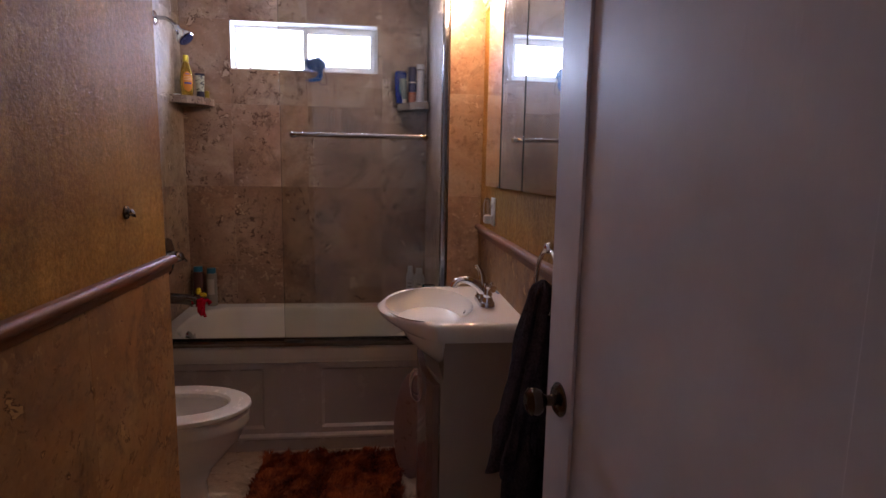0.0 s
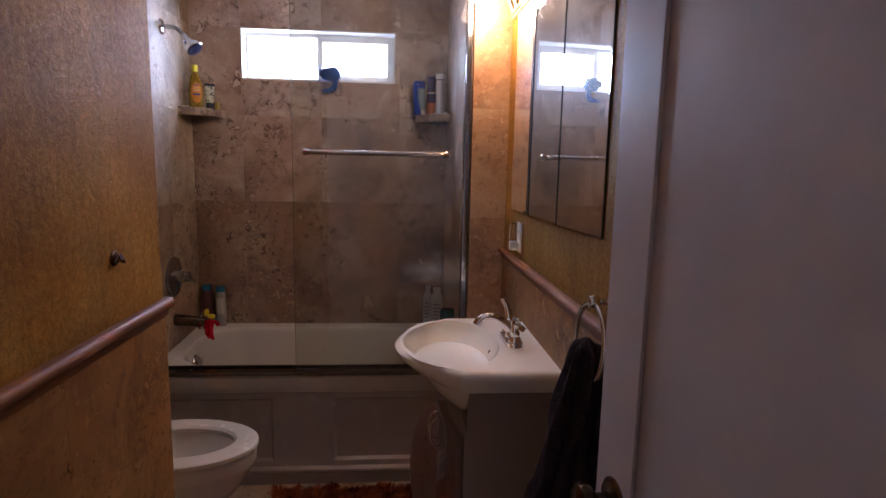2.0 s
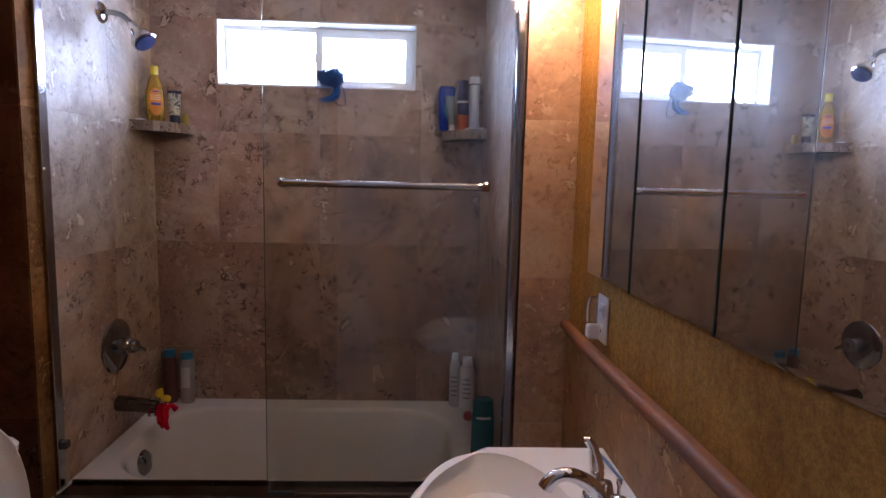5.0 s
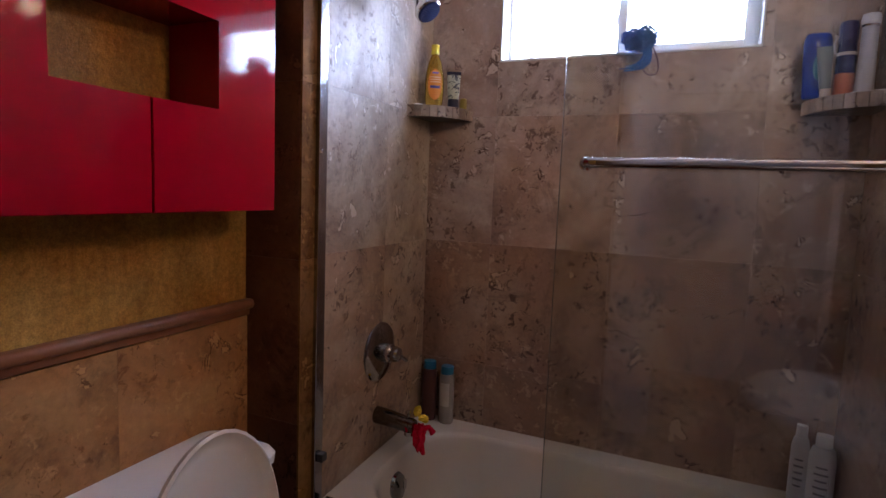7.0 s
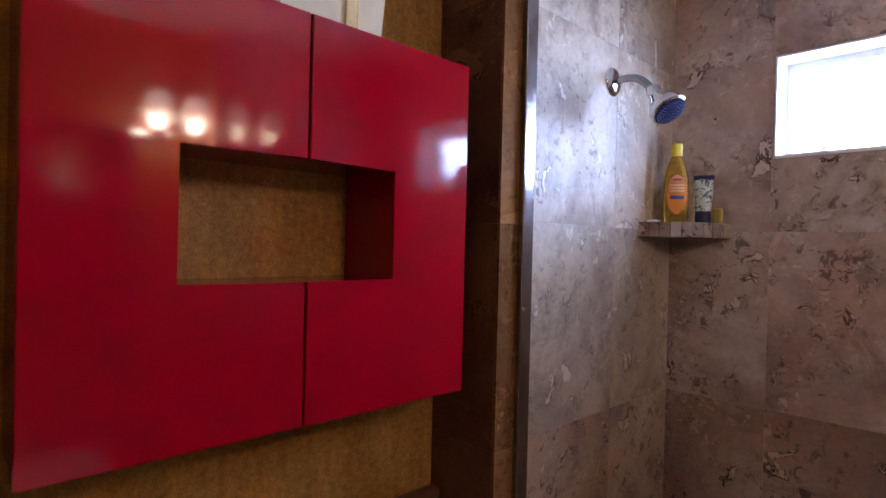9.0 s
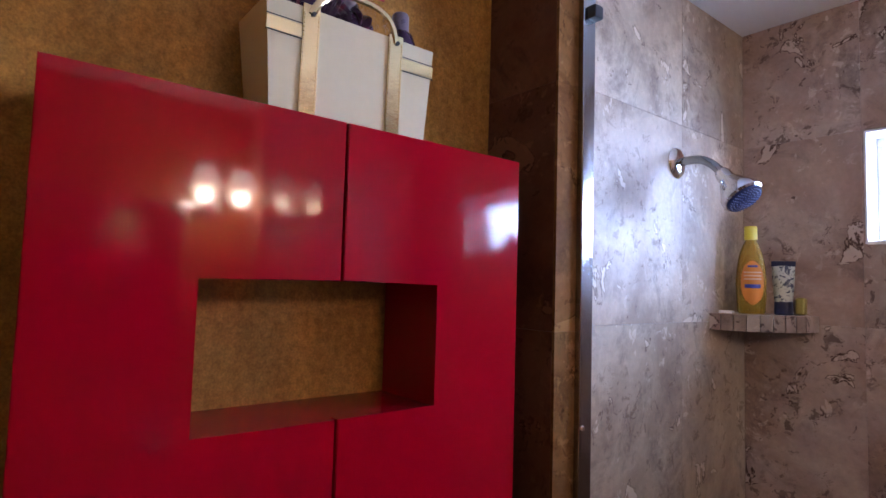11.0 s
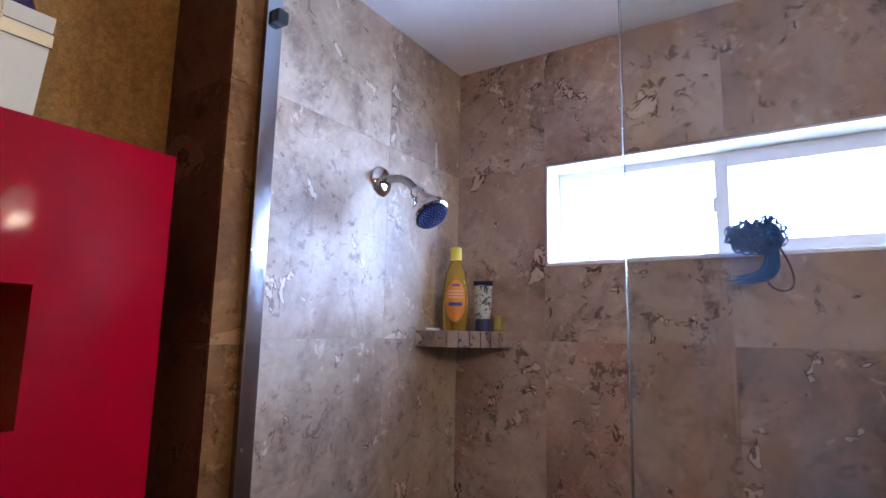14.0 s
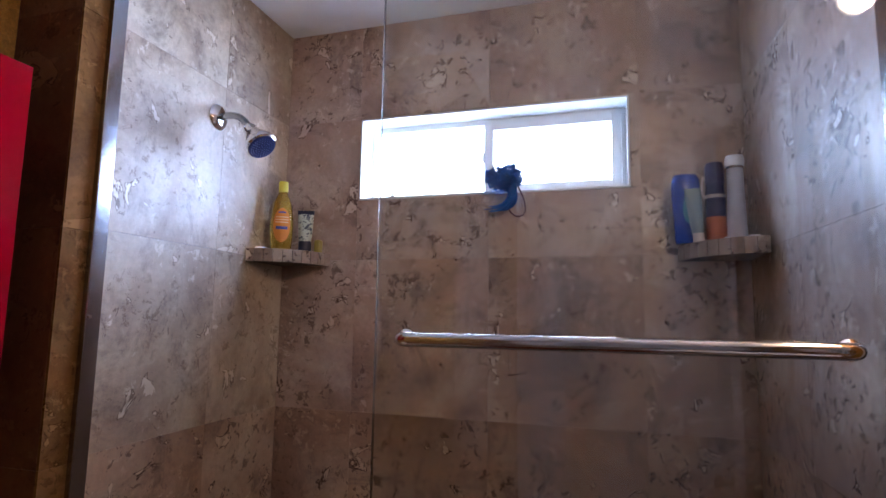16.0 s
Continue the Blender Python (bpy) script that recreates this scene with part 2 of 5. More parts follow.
CHROME_DIM = plain("chrome_dim_reflection", (0.38, 0.38, 0.39), 0.07, 1.0, vary=0.25, grain=50, bump=0)
BRONZE = plain("worn_bronze", (0.2, 0.16, 0.13), 0.2, 1.0, vary=0.4, grain=60, bump=0.05)
RED = plain("red_lacquer", (0.27, 0.0006, 0.0075), 0.065, vary=0.06, grain=26, bump=0.01, coat=0.0, spread=0.25)
BLACK = plain("black_rubber", (0.02, 0.02, 0.022), 0.5, bump=0.05)


def mirror_silver():
    """Silvered glass with a wiped, smeary film on it."""
    m = Mat("mirror_silver", 0.012, 1.0, (0.93, 0.94, 0.93))
    soft = m.node("ShaderNodeBsdfGlossy", Roughness=0.32, Color=(0.9, 0.92, 0.95, 1)).outputs[0]
    smear = m.ramp(m.noise(m.coords(scale=(5, 5, 0.7)), 3.0, 4, 0.6), (0.35, 0.02), (0.7, 0.085))
    mx = m.node("ShaderNodeMixShader")
    m.wire(mx.inputs[0], smear), m.wire(mx.inputs[1], m.b.outputs[0]), m.wire(mx.inputs[2], soft)
    m.t.links.new(mx.outputs[0], m.t.nodes["Material Output"].inputs[0])
    return m.m


MIRROR = mirror_silver()
GLASS_DOOR = glass("shower_glass", (0.8, 0.825, 0.785), 0.0, 0.024)
GLASS_WIN = glass("window_glass", (0.97, 0.98, 0.98), 0.0)
FROST = glow("frosted_lamp_glass", (1.0, 0.8, 0.58), LAMP)
BULB = glow("lit_bulb_glass", (1.0, 0.8, 0.58), 22.0)
# White gloss, with the shade beside the open door put into its colour.
CABINET = plain("vanity_gloss_white", (0.42, 0.345, 0.29), 0.14, vary=0.05, grain=20, bump=0, coat=0.3)
TOWEL = cloth("charcoal_towel", (0.014, 0.01, 0.013), (0.068, 0.049, 0.06), 160, 1.0)
# White doors: dim light and a reddish reflection are mixed into this colour.
VANITY_DOOR = plain("shaded_white_lacquer", (0.26, 0.16, 0.13), 0.14, vary=0.15, grain=20, bump=0.02, coat=0.3)
SHAG = cloth("rust_shag", (0.16, 0.022, 0.008), (0.42, 0.085, 0.025), 60, 0.5)
LEATHER = plain("cream_leatherette", (0.58, 0.5, 0.31), 0.42, vary=0.08, grain=90, bump=0.12)
FOIL = plain("gold_foil_strap", (0.87, 0.7, 0.36), 0.17, 1.0, vary=0.2, grain=38, bump=0.6)
PINK = plain("pink_plastic", (0.36, 0.04, 0.045), 0.35)
CREAM_PLASTIC = plain("cream_plastic", (0.62, 0.5, 0.45), 0.3)


# ---------------------------------------------------------------- mesh helpers
def thing(name, label, category, at=(0, 0, 0), group="", kind="", turn=0):
    ob = new(name)
    ob.empty_display_size = 0.05
    ob.matrix_basis = pose(*at, 0, 0, turn)
    return tagged(ob, label, category, group, kind)


def world_of(ob):
    m = ob.matrix_basis.copy()
    while ob.parent:
        ob = ob.parent
        m = ob.matrix_basis @ m
    return m


def part(name, bm, material, parent=None, label="", angle=38):
    """Links a bmesh, drawn in world coordinates, as one mesh object."""
    if parent is not None:
        bmesh.ops.transform(bm, matrix=world_of(parent).inverted(), verts=bm.verts)
    bmesh.ops.recalc_face_normals(bm, faces=bm.faces)
    for f in bm.faces:
        f.smooth = True
    me = bpy.data.meshes.new(name)
    bm.to_mesh(me)
    bm.free()
    me.set_sharp_from_angle(angle=radians(angle))
    me.materials.append(material)
    ob = new(name, me)
    ob.modifiers.new("weighted_normals", "WEIGHTED_NORMAL").keep_sharp = True
    if parent is not None:
        ob.parent = parent
    if label:
        ob["label"] = label
    return ob


def structure(name, bm, material, label, category):
    return tagged(part(name, bm, material), label, category, kind="structure")


def box(x0, y0, z0, x1, y1, z1, bevel=0.0, seg=2, bm=None):
    b = bmesh.new()
    bmesh.ops.create_cube(b, size=1, matrix=Matrix.Translation(((x0 + x1) / 2, (y0 + y1) / 2, (z0 + z1) / 2)) @ Matrix.Diagonal((abs(x1 - x0), abs(y1 - y0), abs(z1 - z0), 1)))
    if bevel:
        bmesh.ops.bevel(b, geom=b.edges[:], offset=bevel, segments=seg, profile=0.5, affect="EDGES")
    return b if bm is None else merge(bm, b)


def merge(a, b):
    me = bpy.data.meshes.new("tmp")
    b.to_mesh(me)
    b.free()
    a.from_mesh(me)
    bpy.data.meshes.remove(me)
    return a


def prism(points, z0, z1):
    """An upright block over a plan polygon."""
    b = bmesh.new()
    lo = [b.verts.new((x, y, z0)) for x, y in points]
    hi = [b.verts.new((x, y, z1)) for x, y in points]
    b.faces.new(lo), b.faces.new(hi)
    n = len(points)
    for i in range(n):
        b.faces.new((lo[i], lo[(i + 1) % n], hi[(i + 1) % n], hi[i]))
    return b


def loft(rings, cap0=True, cap1=True, bm=None):
    """Skins a list of closed rings of equal length."""
    b = bm or bmesh.new()
    vs = [[b.verts.new(p) for p in r] for r in rings]
    n = len(vs[0])
    for r, s in zip(vs, vs[1:]):
        for i in range(n):
            b.faces.new((r[i], r[(i + 1) % n], s[(i + 1) % n], s[i]))
    if cap0:
        b.faces.new(vs[0])
    if cap1:
        b.faces.new(vs[-1])
    return b


def lathe(profile, at=(0, 0, 0), n=24, axis="z", scale=(1, 1), m=None):
    """Turns (radius, height) pairs about an axis through at."""
    turn = {"z": Matrix(), "x": pose(0, 0, 0, 0, 90, 0), "y": pose(0, 0, 0, -90, 0, 0)}[axis]
    rings = [[(r * scale[0] * math.cos(a), r * scale[1] * math.sin(a), h) for a in (2 * math.pi * i / n for i in range(n))] for r, h in [(max(r, 1e-4), h) for r, h in profile]]
    b = loft(rings)
    bmesh.ops.transform(b, matrix=m if m is not None else Matrix.Translation(at) @ turn, verts=b.verts)
    return b


def tube(points, radius, n=12, bm=None, closed=False):
    """A round tube along points; radius is a number or one per point."""
    pts = [Vector(p) for p in points]
    k = len(pts)
    rad = radius if isinstance(radius, (list, tuple)) else [radius] * k
    rings, up = [], None
    for i, p in enumerate(pts):
        a = pts[(i - 1) % k] if (i or closed) else p
        c = pts[(i + 1) % k] if (i < k - 1 or closed) else p
        d = (c - a).normalized()
        if up is None:
            up = d.orthogonal().normalized()
        up = (up - d * up.dot(d)).normalized()
        side = d.cross(up)
        rings.append([tuple(p + rad[i] * (math.cos(t) * up + math.sin(t) * side)) for t in (2 * math.pi * j / n for j in range(n))])
    if closed:
        rings.append(rings[0])
        return loft(rings, False, False, bm)
    return loft(rings, True, True, bm)


def bezier(p0, p1, p2, p3, n=10):
    out = []
    for i in range(n + 1):
        t = i / n
        out.append(tuple((1 - t) ** 3 * a + 3 * t * (1 - t) ** 2 * b + 3 * t * t * (1 - t) * c + t ** 3 * d for a, b, c, d in zip(p0, p1, p2, p3)))
    return out


def extrude_y(profile, y0, y1, wobble=0.0):
    """A moulding: an (x, z) profile carried along y."""
    n = max(2, int(abs(y1 - y0) / 0.05))
    rings = []
    for i in range(n + 1):
        y = y0 + (y1 - y0) * i / n
        w = wobble * noise.noise((y * 6, profile[0][0], 0))
        rings.append([(x + w, y, z + 0.6 * w) for x, z in profile])
    return loft(rings)


TILE_MESHES = {}


def tile(parent, at, w, h, way, material, thick=0.0055, bevel=0.0002):
    """One tile as a piece: at is its corner; way names its plane: y-, x+, x-, y+, or z."""
    key = (round(w, 3), round(h, 3), way, material.name)
    if key not in TILE_MESHES:
        g = 0.0003
        lo, hi = (g, g), (w - g, h - g)
        base = [(lo[0], lo[1]), (hi[0], lo[1]), (hi[0], hi[1]), (lo[0], hi[1])]
        top = [(lo[0] + bevel, lo[1] + bevel), (hi[0] - bevel, lo[1] + bevel), (hi[0] - bevel, hi[1] - bevel), (lo[0] + bevel, hi[1] - bevel)]
        put = {"y-": lambda u, v, d: (u, -d, v), "y+": lambda u, v, d: (u, d, v), "x+": lambda u, v, d: (d, u, v), "x-": lambda u, v, d: (-d, u, v), "z": lambda u, v, d: (u, v, d)}[way]
        me = bpy.data.meshes.new("tile")
        vs = [put(u, v, 0) for u, v in base] + [put(u, v, thick - bevel) for u, v in base] + [put(u, v, thick) for u, v in top]
        fs = [(3, 2, 1, 0)] + [(i, (i + 1) % 4, (i + 1) % 4 + 4, i + 4) for i in range(4)] + [(i + 4, (i + 1) % 4 + 4, (i + 1) % 4 + 8, i + 8) for i in range(4)] + [(8, 9, 10, 11)]
        if way in ("y+", "x-"):
            fs = [f[::-1] for f in fs]
        me.from_pydata(vs, [], fs)
        me.update()
        me.materials.append(material)
        TILE_MESHES[key] = me
    ob = new("tile", TILE_MESHES[key])
    ob.parent = parent
    ob.location = at
    return ob


def tile_field(parent, way, d, us, vs, material, holes=()):
    """Tiles between the joints us (along the wall) and vs (up), standing on the plane at d, leaving holes (u0, v0, u1, v1)."""
    for u0, u1 in zip(us, us[1:]):
        for v0, v1 in zip(vs, vs[1:]):
            cells = [(u0, v0, u1, v1)]
            for a, b, c, e in holes:
                out = []
                for p, q, r, s in cells:
                    if p >= c or r <= a or q >= e or s <= b:
                        out.append((p, q, r, s))
                        continue
                    if q < b:
                        out.append((p, q, r, b))
                    if s > e:
                        out.append((p, e, r, s))
                    if p < a:
                        out.append((p, max(q, b), a, min(s, e)))
                    if r > c:
                        out.append((c, max(q, b), r, min(s, e)))
                cells = out
            for p, q, r, s in cells:
                if r - p > 0.004 and s - q > 0.004:
                    at = {"y": (p, d, q), "x": (d, p, q), "z": (p, q, d)}[way[0]]
                    tile(parent, at, r - p, s - q, way, material)


# ---------------------------------------------------------------- the room's shell
CEIL = 2.478
WIN = (0.267, 1.083, 1.90, 2.162)
RX0, RX1 = 1.37, 1.412          # shower's far side: at the window wall and at the front
STUB = -0.764                   # front of the shower's side walls
NICHE, HALLX, RIGHT = -0.185, 0.522, 1.572
NEND = -1.735                   # where the niche begins


def shell():
    b = box(-0.3, 0.006, -0.1, 1.8, 0.13, WIN[2])
    box(-0.3, 0.006, WIN[3], 1.8, 0.13, 2.6, bm=b)
    box(-0.3, 0.006, WIN[2], WIN[0], 0.13, WIN[3], bm=b)
    box(WIN[1], 0.006, WIN[2], 1.8, 0.13, WIN[3], bm=b)
    back = structure("wall_north", b, GROUT, "travertine tiled shower wall with a small high window", "wall")
    left = structure("wall_west_shower", box(-0.3, STUB + 0.006, -0.1, -0.006, 0.006, 2.6), GROUT, "travertine tiled shower side wall with a bullnose edge", "wall")
    right = structure("wall_east_shower", prism([(RX0 + 0.006, 0.006), (RX1 + 0.012, STUB + 0.006), (1.8, STUB + 0.006), (1.8, 0.006)], -0.1, 2.6), GROUT, "travertine tiled shower end wall", "wall")
    niche = structure("wall_niche", box(-0.3, NEND, -0.1, NICHE, STUB + 0.006, 2.6), GOLD, "gold mottled plaster wall behind the toilet", "wall")
    hallw = structure("wall_west", box(-0.3, -3.14, -0.1, HALLX, NEND, 2.6), GOLD, "gold mottled plaster wall above a tiled wainscot", "wall")
    east = structure("wall_east", box(RIGHT, -3.14, -0.1, 1.8, STUB + 0.006, 2.6), GOLD, "gold mottled plaster wall above a brown wainscot", "wall")
    b = box(HALLX, -3.14, -0.1, 0.79, -3.04, 2.6)
    box(0.79, -3.14, 2.04, RIGHT, -3.04, 2.6, bm=b)
    structure("wall_south", b, WHITE, "plain wall around the doorway", "wall")
    structure("ceiling", box(-0.3, -3.14, CEIL, 1.8, 0.13, 2.6), WHITE, "smooth white painted ceiling", "ceiling")
    floor = structure("floor", box(-0.3, -3.14, -0.1, 1.8, 0.13, -0.006), GROUT, "tan travertine tiled bathroom floor", "floor")
    # hall behind the doorway
    b = box(-0.9, -4.6, -0.1, 2.9, -4.5, 2.6)
    box(-1.0, -4.5, -0.1, -0.9, -3.0, 2.6, bm=b)
    box(2.9, -4.5, -0.1, 3.0, -3.0, 2.6, bm=b)
    box(-0.9, -3.14, -0.1, -0.3, -3.04, 2.6, bm=b)
    box(1.8, -3.14, -0.1, 2.9, -3.04, 2.6, bm=b)
    structure("wall_hall", b, WHITE, "plain white hall walls", "wall")
    structure("ceiling_hall", box(-0.9, -4.5, 2.48, 2.9, -3.14, 2.6), WHITE, "plain white hall ceiling", "ceiling")
    structure("floor_hall", box(-0.9, -4.5, -0.1, 2.9, -3.14, 0.0), TILE_FLOOR, "tan hall floor", "floor")
    return back, left, right, niche, hallw, east, floor


W_BACK, W_LEFT, W_RIGHT, W_NICHE, W_HALL, W_EAST, FLOOR = shell()


def rail_profile(x, s, z=1.068):
    """Chair rail: half-round bar over a small cove; s is the side it stands out to."""
    pts = [(0, 0.0), (0.005, 0.0), (0.0075, 0.003), (0.0085, 0.012), (0.0115, 0.0195)]
    pts += [(0.012 + 0.0125 * math.cos(a), 0.033 + 0.0135 * math.sin(a)) for a in (math.radians(-75 + 15 * i) for i in range(12))]
    pts += [(0.0, 0.0465)]
    return [(x + s * u, z + v) for u, v in pts]


tagged(part("chair_rail_west", extrude_y(rail_profile(HALLX + 0.006, 1), -2.99, NEND - 0.0, 0.002), RAIL), "glossy brown moulded chair rail on the gold wall", "chair rail", kind="structure")
tagged(part("chair_rail_niche", extrude_y(rail_profile(NICHE + 0.006, 1, 1.074), NEND, STUB, 0.002), RAIL), "brown moulded chair rail behind the toilet", "chair rail", kind="structure")
tagged(part("chair_rail_east", extrude_y(rail_profile(RIGHT - 0.006, -1), -2.42, STUB - 0.008, 0.002), RAIL), "brown moulded chair rail above the basin", "chair rail", kind="structure")


def window():
    x0, x1, z0, z1 = WIN
    w = thing("window_1", "small white vinyl sliding window high in the tiled wall", "window", (0.675, 0.09, 1.9), kind="structure")
    t = 0.004
    b = box(x0, 0.0, z1 - t, x1, 0.13, z1 + 0.002)
    part("reveal_top", b, VINYL, w)
    part("reveal_side", box(x0 - 0.002, 0.0, z0, x0 + t, 0.13, z1 - t), VINYL, w)
    part("reveal_side", box(x1 - t, 0.0, z0, x1 + 0.002, 0.13, z1 - t), VINYL, w)
    part("window_sill", box(x0 + t, -0.003, z0 - 0.002, x1 - t, 0.13, z0 + 0.006, 0.001), VINYL, w)
    a, c, d, e = x0 + t, x1 - t, z0 + 0.006, z1 - t
    f = box(a, 0.085, e - 0.018, c, 0.125, e, 0.002)
    box(a, 0.085, d, c, 0.125, d + 0.016, 0.002, bm=f)
    box(a, 0.0852, d + 0.016, a + 0.012, 0.125, e - 0.018, 0.002, bm=f)
    box(c - 0.016, 0.0852, d + 0.016, c, 0.125, e - 0.018, 0.002, bm=f)
    part("window_frame", f, VINYL, w)
    sx0, sx1, sz0, sz1 = 0.655, c - 0.014, d + 0.012, e - 0.012
    s = box(sx0, 0.078, sz0, sx0 + 0.028, 0.105, sz1, 0.002)
    box(sx1 - 0.028, 0.078, sz0, sx1, 0.105, sz1, 0.002, bm=s)
    box(sx0 + 0.028, 0.0785, sz1 - 0.026, sx1 - 0.028, 0.105, sz1, 0.002, bm=s)
    box(sx0 + 0.028, 0.0785, sz0, sx1 - 0.028, 0.105, sz0 + 0.026, 0.002, bm=s)
    sash = part("sash", s, VINYL, w)
    p = part("pane", box(sx0 + 0.028, 0.09, sz0 + 0.026, sx1 - 0.028, 0.094, sz1 - 0.026), GLASS_WIN, sash)
    p.visible_shadow = False
    p = part("pane", box(a + 0.012, 0.106, d + 0.016, sx0 + 0.01, 0.11, e - 0.018), GLASS_WIN, w)
    p.visible_shadow = False
    part("latch", lathe([(0.0, 0), (0.024, 0), (0.024, 0.006), (0.016, 0.012), (0, 0.014)], m=Matrix.Translation((0.965, 0.07, d + 0.002)) @ Matrix.Diagonal((1, 0.5, 1, 1)), n=18), VINYL, w)
    part("sash_pull", box(sx0 - 0.006, 0.074, 2.015, sx0 + 0.002, 0.082, 2.05, 0.002), VINYL, w)


window()
structure("backdrop", box(-5.5, 5.9, -0.5, 6.5, 6.0, 7.5), glow("bright_daylight", (0.86, 0.93, 1.0), BACK), "blown-out daylight outside the window", "sky")
structure("ground", box(-40, 0.14, -0.6, 40, 60, -0.5), plain("pale_ground", (0.4, 0.38, 0.34), 0.9), "pale ground outside the window", "ground")


# ---------------------------------------------------------------- shower and tub
def rrect(x0, y0, x1, y1, r, z, n=7):
    """A rounded rectangle ring."""
    out = []
    for cx, cy, a0 in ((x1 - r, y1 - r, 0), (x0 + r, y1 - r, 90), (x0 + r, y0 + r, 180), (x1 - r, y0 + r, 270)):
        for i in range(n):
            a = math.radians(a0 + 90 * i / (n - 1))
            out.append((cx + r * math.cos(a), cy + r * math.sin(a), z))
    return out


def tub_rim(y):
    """Height of the tub's rim, which rises slightly towards the window wall."""
    return 0.527 + 0.026 * (y + 0.735) / 0.733


def bathtub():
    tub = thing("bathtub", "cream acrylic alcove bathtub with recessed apron panels", "bathtub", (0.69, -0.37, 0))
    z = 0.527
    x0, x1, y0, y1 = 0.002, 1.366, -0.735, -0.002
    rings = [rrect(x0, y0 + 0.004, x1, y1, 0.006, z - 0.035), rrect(x0, y0 + 0.002, x1, y1, 0.008, z - 0.008), rrect(x0 + 0.003, y0 + 0.008, x1 - 0.002, y1, 0.012, z)]
    for k, (ins, dz, r) in enumerate(((0.0, 0.0, 0.2), (0.006, -0.004, 0.2), (0.016, -0.02, 0.2), (0.045, -0.18, 0.19), (0.075, -0.33, 0.17), (0.11, -0.375, 0.14), (0.17, -0.385, 0.09))):
        rings.append(rrect(x0 + 0.068 + ins, y0 + 0.1 + ins * 0.8, x1 - 0.1 - ins * 1.6, y1 - 0.075 - ins * 0.8, r, z + dz))
    rings = [[(px, py, pz + (tub_rim(py) - z if k < 6 else 0.0)) for px, py, pz in ring] for k, ring in enumerate(rings)]
    part("basin", loft(rings, False, True), TUB_WHITE, tub)
    # apron: lip, step, flat with two recessed panels, foot ledge
    prof = [(-0.74, 0.523), (-0.748, 0.515), (-0.748, 0.468), (-0.741, 0.458), (-0.741, 0.445), (-0.728, 0.436)]
    b = bmesh.new()
    rows = [[b.verts.new((x, y, zz)) for x in (x0, 1.41)] for y, zz in [(-0.70, 0.5235)] + prof]
    for r, s in zip(rows, rows[1:]):
        b.faces.new((r[0], r[1], s[1], s[0]))
    part("apron_lip", b, TUB_WHITE, tub)
    panels = [(0.06, 0.555), (0.825, 1.32)]
    zs = (0.11, 0.41)
    b = bmesh.new()
    y = -0.728
    xs = [x0, 0.06, 0.555, 0.825, 1.32, 1.41]
    for i in range(5):
        u0, u1 = xs[i], xs[i + 1]
        hole = i in (1, 3)
        for v0, v1 in ((0.07, zs[0]), zs, (zs[1], 0.437)):
            if hole and (v0, v1) == zs:
                g, d = 0.012, 0.014
                o = [b.verts.new(p) for p in ((u0, y, v0), (u1, y, v0), (u1, y, v1), (u0, y, v1))]
                q = [b.verts.new(p) for p in ((u0 + g, y + d, v0 + g), (u1 - g, y + d, v0 + g), (u1 - g, y + d, v1 - g), (u0 + g, y + d, v1 - g))]
                for k in range(4):
                    b.faces.new((o[k], o[(k + 1) % 4], q[(k + 1) % 4], q[k]))
                b.faces.new(q)
            else:
                b.faces.new([b.verts.new(p) for p in ((u0, y, v0), (u1, y, v0), (u1, y, v1), (u0, y, v1))])
    bmesh.ops.remove_doubles(b, verts=b.verts, dist=0.0005)
    part("apron_panel", b, ACRYLIC_SHADED, tub, angle=20)
    b = bmesh.new()
    rows = [[b.verts.new((x, yy, zz)) for x in (x0, 1.41)] for yy, zz in ((-0.728, 0.085), (-0.738, 0.082), (-0.745, 0.074), (-0.745, 0.062), (-0.735, 0.054), (-0.735, 0.0))]
    for r, s in zip(rows, rows[1:]):
        b.faces.new((r[0], r[1], s[1], s[0]))
    part("apron_foot", b, ACRYLIC_SHADED, tub)
    ov = lathe([(0, 0), (0.045, 0), (0.047, 0.004), (0.041, 0.012), (0.014, 0.016), (0, 0.016)], m=pose(0.098, -0.37, 0.447, 0, 80, 0), n=28)
    o = part("overflow_plate", ov, CHROME_DIM, tub, "chrome overflow plate")
    part("lever", box(0.125, -0.376, 0.447, 0.133, -0.364, 0.48, 0.003), CHROME, o)
    return tub


bathtub()


